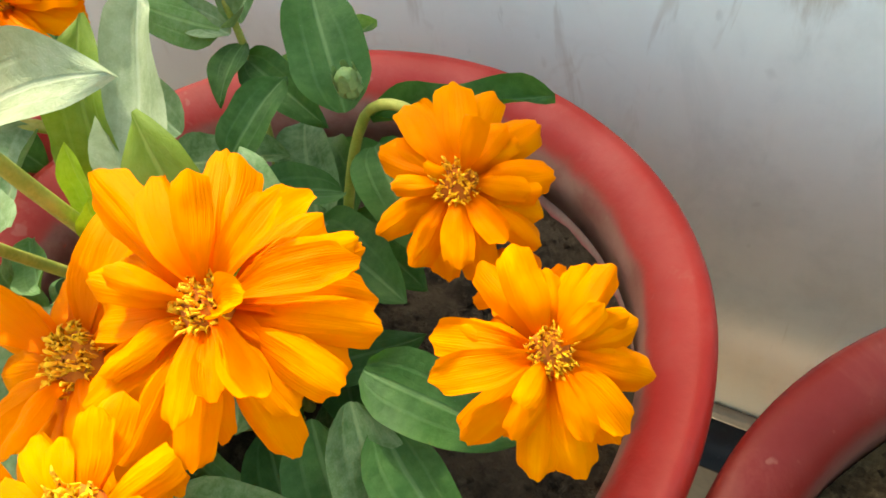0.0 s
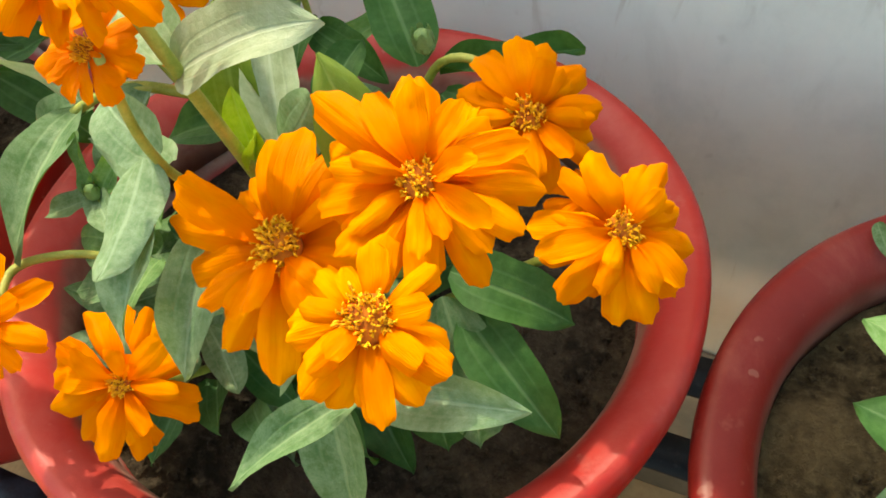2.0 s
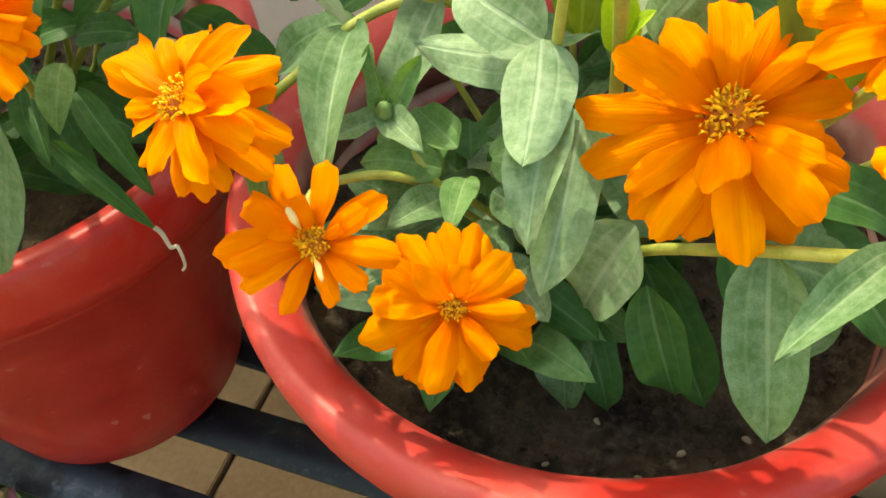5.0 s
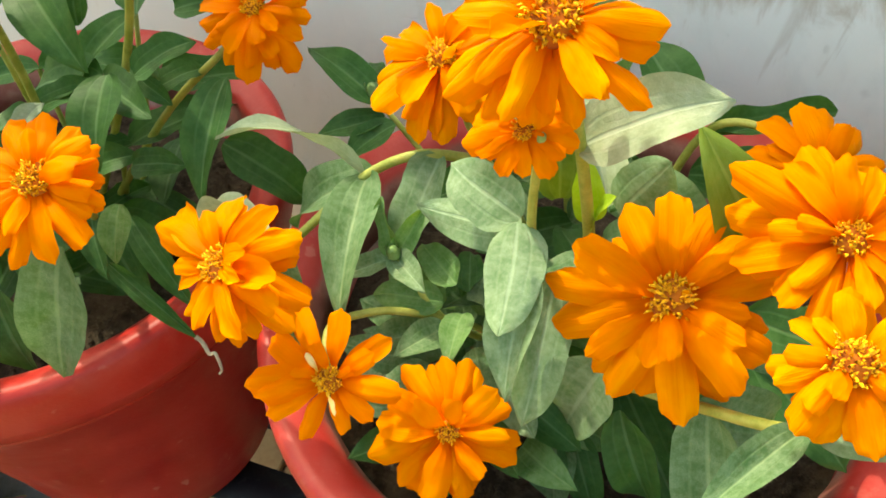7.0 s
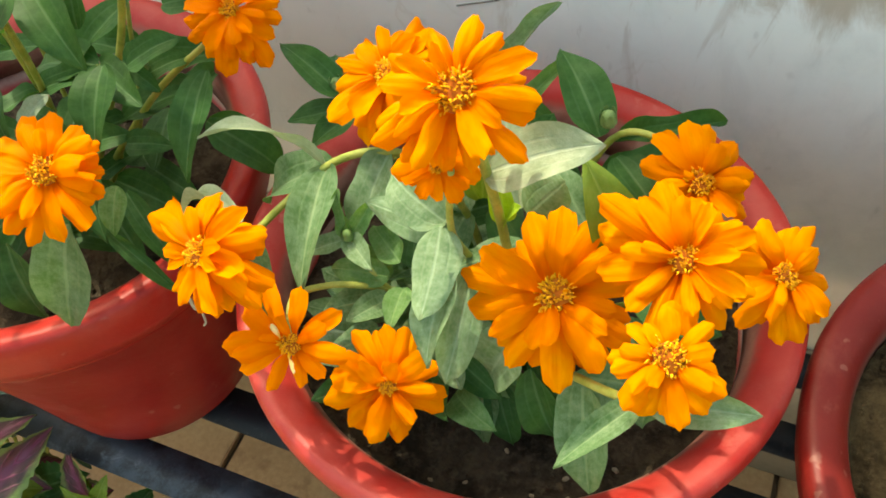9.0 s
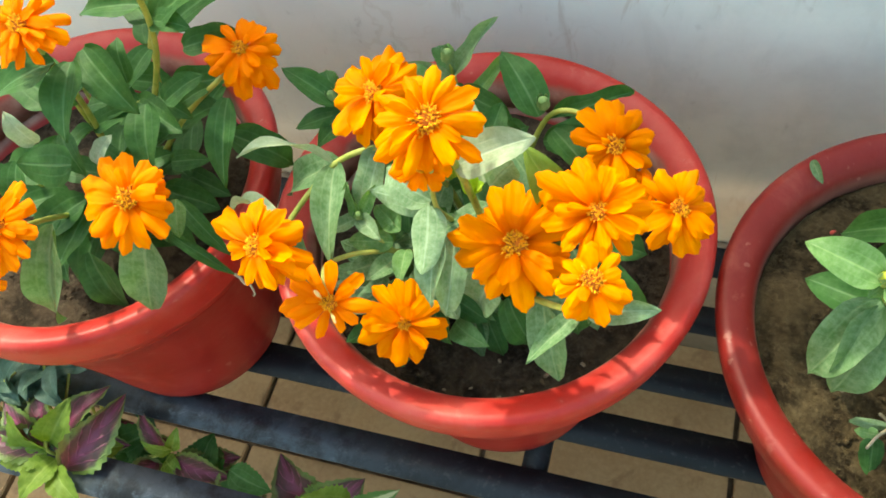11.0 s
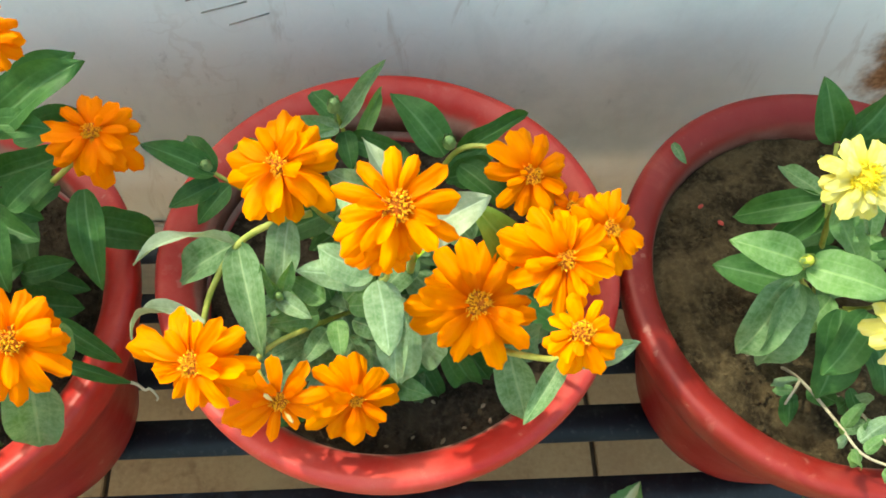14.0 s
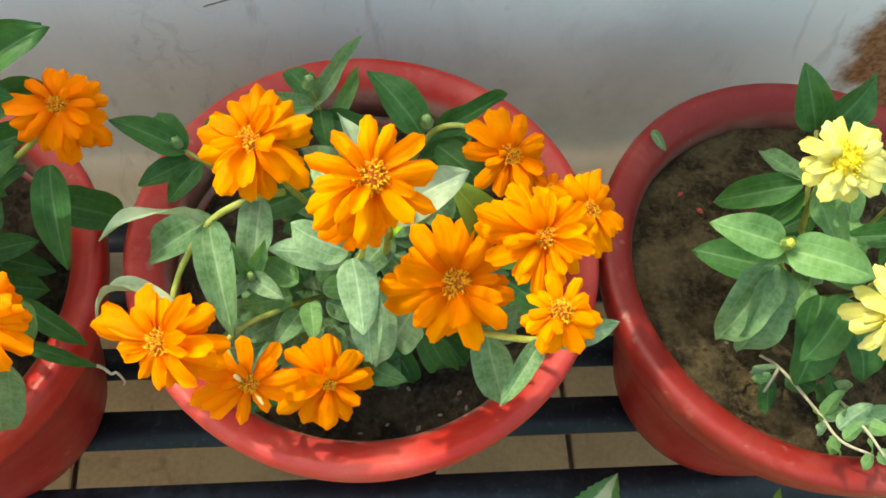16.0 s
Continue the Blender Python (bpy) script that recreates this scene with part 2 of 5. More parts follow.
def wall_material():
    m = Nodes("weathered_whitewash", 0.88)
    m.bsdf.inputs["Specular IOR Level"].default_value = 0.15
    where = m.coords()
    big = m.noise(2.6, 5.0, where)
    mid = m.noise(14.0, 6.0, where, 0.62)
    fine = m.noise(160.0, 4.0, where)
    drips = m.noise(9.0, 5.0, m.stretch(where, (1.0, 1.0, 0.22)), 0.6, 0.4)
    base = m.mix(m.ramp(big, 0.32, 0.68), (0.90, 0.93, 0.94), (0.95, 0.96, 0.96))
    base = m.mix(m.math("MULTIPLY", m.ramp(mid, 0.47, 0.66), 0.14), base, (0.66, 0.71, 0.73))
    streaks = m.noise(26.0, 6.0, m.stretch(where, (1.0, 1.0, 0.35)), 0.68, 0.6)
    base = m.mix(m.math("MULTIPLY", m.ramp(streaks, 0.52, 0.68), 0.16), base, (0.60, 0.61, 0.61))
    pale = m.noise(19.0, 5.0, m.stretch(where, (1.0, 1.0, 0.6), (4.0, 0.0, 2.0)), 0.65)
    base = m.mix(m.math("MULTIPLY", m.ramp(pale, 0.56, 0.68), 0.45), base, (0.90, 0.91, 0.92))
    base = m.mix(m.math("MULTIPLY", m.ramp(drips, 0.56, 0.74), 0.30), base, (0.50, 0.45, 0.38))
    crack = m.add("ShaderNodeTexVoronoi", Scale=19.0)
    crack.feature = "DISTANCE_TO_EDGE"
    shaken = m.add("ShaderNodeVectorMath")
    shaken.operation = "ADD"
    m.put(where, shaken.inputs[0])
    wob = m.add("ShaderNodeTexNoise", Scale=16.0, Detail=5.0)
    m.put(where, wob.inputs["Vector"])
    pull = m.add("ShaderNodeVectorMath")
    pull.operation = "SCALE"
    m.put(wob.outputs["Color"], pull.inputs[0])
    pull.inputs["Scale"].default_value = 0.14
    m.put(pull.outputs[0], shaken.inputs[1])
    m.put(shaken.outputs[0], crack.inputs["Vector"])
    line = m.math("SUBTRACT", 1.0, m.ramp(crack.outputs["Distance"], 0.0, 0.07))
    spots = m.ramp(m.noise(5.0, 3.0, m.stretch(where, (1, 1, 1), (3.1, 0, 0.7))), 0.50, 0.62)
    where_x = m.add("ShaderNodeSeparateXYZ", Vector=where).outputs[0]
    cracked_part = m.math("SUBTRACT", 1.0, m.ramp(m.math("ADD", where_x, m.math("MULTIPLY", m.math("SUBTRACT", mid, 0.5), 0.2)), -0.02, 0.06))
    base = m.mix(m.math("MULTIPLY", m.math("MULTIPLY", m.math("MULTIPLY", line, spots), cracked_part), 0.12), base, (0.42, 0.33, 0.26))
    pock = m.math("MULTIPLY", m.ramp(m.noise(62.0, 2.0, m.stretch(where, (1.0, 1.0, 0.55))), 0.71, 0.77), m.ramp(big, 0.45, 0.6))
    base = m.mix(m.math("MULTIPLY", pock, 0.16), base, (0.25, 0.23, 0.21))
    # thin brown runs and blotches where water has come down the plaster
    runs = m.noise(34.0, 4.0, m.stretch(where, (1.0, 1.0, 0.20), (1.7, 0.0, 0.3)), 0.6, 1.1)
    blots = m.noise(7.0, 3.0, m.stretch(where, (1.0, 1.0, 0.7), (0.4, 0.0, 5.0)))
    base = m.mix(m.math("MULTIPLY", m.math("MULTIPLY", m.ramp(runs, 0.58, 0.68), m.ramp(blots, 0.42, 0.60)), 0.26), base, (0.36, 0.26, 0.19))
    smear = m.noise(48.0, 5.0, m.stretch(where, (1.0, 1.0, 0.45), (2.2, 0.0, 1.1)), 0.7, 0.5)
    base = m.mix(m.math("MULTIPLY", m.math("MULTIPLY", m.ramp(smear, 0.60, 0.70), cracked_part), 0.24), base, (0.36, 0.35, 0.35))
    # creamier whitewash towards the west: the brighter light at that end put into the colour
    along_x = m.add("ShaderNodeSeparateXYZ", Vector=where).outputs[0]
    fresh = m.math("SUBTRACT", 1.0, m.ramp(m.math("ADD", along_x, m.math("MULTIPLY", m.math("SUBTRACT", big, 0.5), 0.3)), -0.36, -0.18))
    base = m.mix(m.math("MULTIPLY", fresh, 0.8), base, (0.90, 0.89, 0.87))
    # greyer towards the east, and a brown water stain high up behind the middle pot
    height = m.add("ShaderNodeSeparateXYZ", Vector=where).outputs[2]
    grey_east = m.ramp(m.math("ADD", along_x, m.math("MULTIPLY", m.math("SUBTRACT", mid, 0.5), 0.5)), 0.06, 0.34)
    base = m.mix(m.math("MULTIPLY", grey_east, 0.36), base, (0.56, 0.57, 0.58))
    stain = m.ramp(m.math("ADD", height, m.math("MULTIPLY", m.math("SUBTRACT", streaks, 0.5), 0.10)), 0.252, 0.284)
    beside = m.math("MULTIPLY", m.ramp(along_x, -0.04, 0.04), m.math("SUBTRACT", 1.0, m.ramp(along_x, 0.16, 0.24)))
    base = m.mix(m.math("MULTIPLY", m.math("MULTIPLY", stain, beside), 0.68), base, (0.40, 0.29, 0.18))
    # rust-brown patch beside the last pot
    sep = m.add("ShaderNodeSeparateXYZ", Vector=where)
    dx = m.math("MULTIPLY", m.math("SUBTRACT", sep.outputs[0], 0.535), 9.0)
    dz = m.math("MULTIPLY", m.math("SUBTRACT", sep.outputs[2], 0.17), 7.0)
    far = m.math("ADD", m.math("MULTIPLY", dx, dx), m.math("MULTIPLY", dz, dz))
    rust = m.math("SUBTRACT", 1.0, m.ramp(m.math("ADD", far, m.math("MULTIPLY", m.math("SUBTRACT", mid, 0.5), 2.0)), 0.45, 1.0))
    base = m.mix(rust, base, m.mix(m.ramp(fine, 0.35, 0.65), (0.20, 0.09, 0.04), (0.36, 0.19, 0.10)))
    m.colour(base)
    m.bump(m.math("ADD", m.math("MULTIPLY", mid, 0.6), m.math("MULTIPLY", fine, 0.25)), 0.3, 0.003)
    return m.mat


def slat_material(name, lit_dust, low, worn=0.5):
    m = Nodes(name, 0.45)
    m.bsdf.inputs["Specular IOR Level"].default_value = 0.3
    # dust and painted bluish sky sheen, both stronger towards the west end
    skylit_dusty_end = m.math("SUBTRACT", 1.0, m.math("MULTIPLY", 0.8, m.ramp(m.math("ADD", m.add("ShaderNodeSeparateXYZ", Vector=m.coords()).outputs[0], m.math("MULTIPLY", m.math("SUBTRACT", m.noise(6.0), 0.5), 0.3)), -0.20, -0.04)))
    big = m.noise(26.0, 7.0, rough=0.75)
    fine = m.noise(170.0, 4.0)
    base = m.mix(m.math("MULTIPLY", m.ramp(big, low, low + 0.24), skylit_dusty_end), (0.007, 0.008, 0.011), lit_dust)
    base = m.mix(m.math("MULTIPLY", m.ramp(fine, 0.55, 0.75), 0.25), base, (0.10, 0.10, 0.10))
    scuff = m.noise(34.0, 6.0, rough=0.72, distort=0.9)
    base = m.mix(m.math("MULTIPLY", m.math("MULTIPLY", m.ramp(scuff, 0.57, 0.72), worn), skylit_dusty_end), base, (0.14, 0.165, 0.20))
    m.colour(base)
    m.put(m.math("ADD", 0.32, m.math("MULTIPLY", big, 0.4)), m.bsdf.inputs["Roughness"])
    m.bump(fine, 0.2, 0.0008)
    return m.mat


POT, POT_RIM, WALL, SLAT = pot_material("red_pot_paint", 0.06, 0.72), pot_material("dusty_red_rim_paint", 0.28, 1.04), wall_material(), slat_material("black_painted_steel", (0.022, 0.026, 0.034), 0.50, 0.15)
# east pot: the same red, scaled darker on body and rim
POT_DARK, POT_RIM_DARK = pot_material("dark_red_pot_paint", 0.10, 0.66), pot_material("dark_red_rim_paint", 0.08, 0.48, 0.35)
# front slats: dust and sky sheen in the colour; back slats darkened for shade
SLAT_SKYLIT_DUST = slat_material("skylit_dusty_black_steel", (0.048, 0.060, 0.078), 0.36)
SOIL = soil_material("dark_soil", (0.024, 0.017, 0.012), (0.078, 0.055, 0.036), (0.125, 0.094, 0.064))
SOIL_MOSSY = soil_material("mossy_soil", (0.020, 0.013, 0.007), (0.086, 0.060, 0.030), (0.135, 0.100, 0.054))
PENCIL = plain_noise("scratch_grey", (0.16, 0.15, 0.14), (0.34, 0.32, 0.30), 400.0, 0.9, 0.1)


def tile_material():
    m = Nodes("sandy_floor_tile", 0.7)
    where = m.add("ShaderNodeNewGeometry").outputs["Position"]
    big = m.noise(9.0, 5.0, where)
    fine = m.noise(140.0, 4.0, where)
    base = m.mix(m.ramp(m.math("ADD", m.math("MULTIPLY", big, 0.6), m.math("MULTIPLY", fine, 0.4)), 0.35, 0.65), (0.26, 0.142, 0.060), (0.35, 0.212, 0.096))
    blot = m.noise(26.0, 4.0, where, 0.6, 0.5)
    base = m.mix(m.math("MULTIPLY", m.ramp(blot, 0.58, 0.70), 0.6), base, (0.17, 0.085, 0.035))
    base = m.mix(m.math("MULTIPLY", m.random(), 0.25), base, (0.20, 0.118, 0.055))
    m.colour(base)
    m.bump(fine, 0.2, 0.001)
    return m.mat


TILE = tile_material()
SKIRTING = plain_noise("dusty_skirting_tile", (0.17, 0.125, 0.085), (0.27, 0.205, 0.145), 12.0, 0.7, 0.2)
GROUT = plain_noise("dusty_grout", (0.075, 0.05, 0.03), (0.15, 0.10, 0.06), 60.0, 0.95, 0.3)
PEBBLE = plain_noise("pale_crumb", (0.20, 0.145, 0.09), (0.36, 0.27, 0.18), 80.0, 0.9, 0.3)


def coleus_material():
    m = Nodes("purple_coleus_leaf", 0.5)
    u, v = m.uv()
    across = m.math("MULTIPLY", m.math("ABSOLUTE", m.math("SUBTRACT", u, 0.5)), 2.0)
    wob = m.noise(9.0, 4.0, m.coords("UV"))
    edge = m.ramp(m.math("ADD", across, m.math("MULTIPLY", m.math("SUBTRACT", wob, 0.5), 0.5)), 0.60, 0.86)
    ribs = m.math("ABSOLUTE", m.math("SINE", m.math("MULTIPLY", m.math("SUBTRACT", v, m.math("ADD", m.math("MULTIPLY", across, 0.45), m.math("MULTIPLY", wob, 0.10))), 17.0)))
    ribs = m.math("SUBTRACT", 1.0, m.ramp(ribs, 0.0, 0.45))
    middle = m.math("SUBTRACT", 1.0, m.ramp(m.math("ADD", across, m.math("MULTIPLY", m.math("SUBTRACT", wob, 0.5), 0.7)), 0.02, 0.42))
    base = m.mix(m.ramp(wob, 0.35, 0.7), (0.030, 0.018, 0.016), (0.085, 0.022, 0.034))
    base = m.mix(m.math("MULTIPLY", ribs, m.math("MULTIPLY", 0.55, m.ramp(wob, 0.3, 0.6))), base, (0.34, 0.07, 0.16))
    base = m.mix(m.math("MULTIPLY", middle, 0.38), base, (0.36, 0.05, 0.17))
    base = m.mix(edge, base, m.mix(wob, (0.05, 0.12, 0.02), (0.15, 0.22, 0.04)))
    m.colour(base)
    m.bump(m.math("ADD", ribs, wob), 0.4, 0.0015)
    m.thin((0.25, 0.06, 0.05), 0.2)
    return m.mat


COLEUS = coleus_material()


def variegated_material():
    m = Nodes("cream_and_green_leaf", 0.5)
    u, v = m.uv()
    across = m.math("MULTIPLY", m.math("ABSOLUTE", m.math("SUBTRACT", u, 0.5)), 2.0)
    wob = m.noise(7.0, 5.0, m.coords("UV"), 0.7)
    edge = m.ramp(m.math("ADD", across, m.math("MULTIPLY", m.math("SUBTRACT", wob, 0.5), 0.9)), 0.36, 0.46)
    m.colour(m.mix(edge, (0.52, 0.54, 0.30), m.mix(wob, (0.03, 0.12, 0.025), (0.09, 0.22, 0.05))))
    m.bump(wob, 0.4, 0.0015)
    m.thin((0.30, 0.42, 0.10), 0.25)
    return m.mat


VARIEGATED = variegated_material()


# ---- mesh helpers ----
def mesh_of(name, bm, material, smooth=True):
    data = bpy.data.meshes.new(name)
    bm.normal_update()
    bm.to_mesh(data)
    bm.free()
    data.materials.append(material)
    if smooth:
        data.polygons.foreach_set("use_smooth", [True] * len(data.polygons))
    return data


def part(name, bm, material, parent=None, label="", smooth=True):
    """Links a bmesh (or a ready mesh) as one mesh object under a thing or a part."""
    data = bm if isinstance(bm, bpy.types.Mesh) else mesh_of(name, bm, material, smooth)
    ob = new(name, data)
    ob.parent = parent
    return tagged(ob, label)


def thing(name, place, label, category, group=""):
    ob = new(name)
    ob.location = place
    ob.empty_display_size = 0.02
    return tagged(ob, label, category, group)


def local(parent, p):
    """World point in a thing's own space; things here only stand, unturned."""
    return Vector(p) - parent.location


def box(size, place=(0, 0, 0), bevel=0.0):
    bm = bmesh.new()
    bmesh.ops.create_cube(bm, size=1.0, matrix=Matrix.Translation(place) @ Matrix.Diagonal((*size, 1)))
    if bevel:
        bmesh.ops.bevel(bm, geom=bm.edges[:], offset=bevel, segments=2, affect="EDGES")
    return bm


def lathe(profile, steps=96, wobble=0.0, seed=0.0, closed=False):
    bm = bmesh.new()
    rings = []
    for r, z in profile:
        ring = []
        for k in range(steps):
            a = 2 * math.pi * k / steps
            rr = r * (1 + wobble * noise.noise((math.cos(a) * 1.3 + seed, math.sin(a) * 1.3, z * 6)))
            ring.append(bm.verts.new((rr * math.cos(a), rr * math.sin(a), z)))
        rings.append(ring)
    for a, b in zip(rings, rings[1:]):
        for k in range(steps):
            bm.faces.new((a[k], a[(k + 1) % steps], b[(k + 1) % steps], b[k]))
    if closed:
        for k in range(steps):
            bm.faces.new((rings[-1][k], rings[-1][(k + 1) % steps], rings[0][(k + 1) % steps], rings[0][k]))
    else:
        bm.faces.new(list(reversed(rings[0])))
    return bm


def smooth_line(points, per=6):
    """A Catmull-Rom line through the points."""
    pts = [Vector(p) for p in points]
    if len(pts) == 2:
        return [pts[0].lerp(pts[1], k / per) for k in range(per + 1)]
    pts = [pts[0] * 2 - pts[1], *pts, pts[-1] * 2 - pts[-2]]
    line = []
    for a, b, c, d in zip(pts, pts[1:], pts[2:], pts[3:]):
        for k in range(per):
            t = k / per
            line.append(0.5 * (2 * b + (c - a) * t + (2 * a - 5 * b + 4 * c - d) * t * t + (3 * b - a - 3 * c + d) * t ** 3))
    return line + [pts[-2]]


def tube(points, r0, r1, sides=8, per=6):
    line = smooth_line(points, per)
    bm = bmesh.new()
    rings = []
    side = Vector((1, 0, 0))
    for k, p in enumerate(line):
        ahead = (line[min(k + 1, len(line) - 1)] - line[max(k - 1, 0)]).normalized()
        side = (side - ahead * side.dot(ahead)).normalized() if abs(side.dot(ahead)) < 0.98 else ahead.orthogonal().normalized()
        up = ahead.cross(side)
        r = r0 + (r1 - r0) * k / (len(line) - 1)
        rings.append([bm.verts.new(p + r * (math.cos(2 * math.pi * s / sides) * side + math.sin(2 * math.pi * s / sides) * up)) for s in range(sides)])
    for a, b in zip(rings, rings[1:]):
        for s in range(sides):
            bm.faces.new((a[s], a[(s + 1) % sides], b[(s + 1) % sides], b[s]))
    bm.faces.new(list(reversed(rings[0])))
    bm.faces.new(rings[-1])
    return bm


def sheet(rows, cols, point, uv_of=None):
    """A grid surface with UVs: point(u, v) with u along 0..1 and v across -1..1."""
    bm = bmesh.new()
    layer = bm.loops.layers.uv.new("UVMap")
    grid = [[bm.verts.new(point(i / rows, 2 * j / cols - 1)) for j in range(cols + 1)] for i in range(rows + 1)]
    for i in range(rows):
        for j in range(cols):
            face = bm.faces.new((grid[i][j], grid[i][j + 1], grid[i + 1][j + 1], grid[i + 1][j]))
            for loop, (a, b) in zip(face.loops, ((i, j), (i, j + 1), (i + 1, j + 1), (i + 1, j))):
                loop[layer].uv = (b / cols, a / rows)
    return bm


def along(u, table):
    for (a, x), (b, y) in zip(table, table[1:]):
        if u <= b:
            return x + (y - x) * (u - a) / (b - a)
    return table[-1][1]


LEAF_WIDTH = ((0, 0.30), (0.03, 0.55), (0.08, 0.77), (0.16, 0.93), (0.27, 1.0), (0.42, 0.99), (0.56, 0.92), (0.70, 0.78), (0.82, 0.57), (0.91, 0.34), (0.97, 0.14), (1.0, 0.015))


def leaf_mesh(name, material, arch, fold, wave, twist, seed):
    """A unit leaf: from its base along y to (0, 1, 0), half a unit wide to each side, its face up z."""
    rnd = random.Random(seed)
    ph = rnd.uniform(0, 6)

    def point(u, v):
        w = 0.5 * along(u, LEAF_WIDTH)
        z = arch * 4 * u * (1 - u) * (1 + 0.4 * (u - 0.5))
        x = v * w
        z += fold * abs(v) ** 1.3 * w * 0.35
        z += wave * math.sin(u * 9 + ph + (1.6 if v > 0 else 0)) * abs(v) ** 2 * 0.075
        a = twist * (u - 0.3) * v
        z += a * w * 0.35
        z += 0.022 * noise.noise((v * 1.6 + seed, u * 5.0, ph)) + 0.010 * noise.noise((v * 3.5, u * 11.0, ph + seed))
        x += 0.05 * math.sin(u * 4 + ph) * (1 - u) * u
        x *= 1 + 0.05 * noise.noise((seed + v, u * 6.0, 2.0))
        return (x, u, z)

    return mesh_of(name, sheet(18, 8, point), material)


LEAVES = {}


def leaf_set(material, key):
    LEAVES[key] = [leaf_mesh("leaf", material, a, f, w, t, 10 * k + 3) for k, (a, f, w, t) in enumerate((
        (0.05, 0.5, 0.5, 0.3), (0.12, 0.8, 0.7, -0.4), (0.20, 0.4, 0.5, 0.5), (-0.06, -0.5, 0.6, 0.3), (0.02, 0.9, 1.0, -0.6), (0.30, 0.6, 0.6, 0.2)))]


for key, material in (("dusty", LEAF_DUSTY), ("velvet", LEAF_VELVET), ("green", LEAF_GREEN), ("fresh", LEAF_FRESH), ("pale", LEAF_PALE), ("olive", LEAF_OLIVE), ("lime", LEAF_LIME), ("shade", LEAF_SHADE)):
    leaf_set(material, key)
LEAFY = ("dusty", "velvet", "green", "fresh", "pale", "olive", "lime")
FLAT, GENTLE, ARCHED, CUPPED, FOLDED, BOWED = range(6)


def leaf(parent, base, tip, width, kind="dusty", shape=GENTLE, facing=None, label="", name="leaf"):
    """One leaf from base to tip, world metres; facing: which way its upper side looks."""
    base, tip = Vector(base), Vector(tip)
    axis = tip - base
    length = axis.length
    if kind in LEAFY and shape != CUPPED:
        width = min(width, (0.70 if kind == "velvet" else 0.54) * length)
    axis.normalize()
    face = Vector(facing) if facing else Vector((0, -0.25, 1))
    face = face - axis * face.dot(axis)
    if face.length < 0.12:
        face = Vector((0, -1, 0.1)) - axis * Vector((0, -1, 0.1)).dot(axis)
    face.normalize()
    side = axis.cross(face)
    turn = Matrix((side, axis, face)).transposed().to_4x4()
    ob = part(name, LEAVES[kind][shape], None, parent, label)
    ob.matrix_local = Matrix.Translation(local(parent, base)) @ turn @ Matrix.Diagonal((width, length, length * 0.8, 1))
    return ob


def stem(parent, points, r0=0.0024, r1=0.0017, material=None, name="stem"):
    bm = tube([local(parent, p) for p in points], r0 * 0.8, r1 * 0.8)
    return part(name, bm, material or STEM, parent)


PETAL_WIDTH = ((0, 0.24), (0.10, 0.36), (0.22, 0.56), (0.36, 0.80), (0.50, 0.95), (0.64, 1.0), (0.76, 0.98), (0.85, 0.94), (0.92, 0.86), (0.96, 0.75), (0.985, 0.62), (1.0, 0.50))


def petal_mesh(material, curl, cup, notch, seed):
    """A unit petal along y: oblong, with a rounded, nicked tip, lengthwise furrows and edges that roll down."""
    rnd = random.Random(seed)
    ph, ph2 = rnd.uniform(0, 6), rnd.uniform(0, 6)
    lean = rnd.uniform(-0.10, 0.10)

    def point(u, v):
        w = 0.5 * along(u, PETAL_WIDTH)
        end = max(0.0, u - 0.80) / 0.20
        y = u - end * end * (0.07 * v * v + notch * 0.13 * math.cos(v * 3.2 + ph) ** 2)
        z = curl * u ** 2.2 + 0.09 * math.sin(u * 2.9)
        z += cup * abs(v) ** 2.3 * w * 0.8 - 0.006 * math.cos(v * 9.0) * min(1, u * 2) * (1 - 0.5 * end)
        z += 0.035 * math.sin(4.2 * u + ph) * v + 0.02 * math.sin(9 * u + ph2) * v * v
        z += 0.040 * noise.noise((v * 1.3 + seed, u * 3.6, ph)) * min(1, u * 2.5) + 0.016 * noise.noise((v * 3.0, u * 8.0 + seed, ph2))
        side = 1 + 0.11 * noise.noise((seed * 1.7, u * 3.5, 1.0 if v > 0 else 4.0))
        return (v * w * side + lean * u * u, y, z)

    return mesh_of("petal", sheet(14, 10, point), material)


PETALS = {}
for key, material in (("orange", PETAL), ("deep", PETAL_DEEP), ("yellow", PETAL_YELLOW), ("white", PETAL_WHITE)):
    PETALS[key] = [petal_mesh(material, c, p, n, 7 * k + 1) for k, (c, p, n) in enumerate((
        (-0.14, -0.30, 0.10), (-0.04, -0.12, 0.22), (-0.22, -0.36, 0.12), (0.05, -0.22, 0.16), (-0.10, -0.32, 0.24), (-0.17, 0.12, 0.15), (-0.02, -0.42, 0.08), (0.12, 0.30, 0.10)))]


def disc_mesh(radius):
    return lathe([(radius * 0.45, -radius * 0.75), (radius * 0.95, -radius * 0.25), (radius, 0.0), (radius * 0.85, radius * 0.3), (radius * 0.45, radius * 0.5), (0.0004, radius * 0.55)], 20, 0.08, radius * 100)


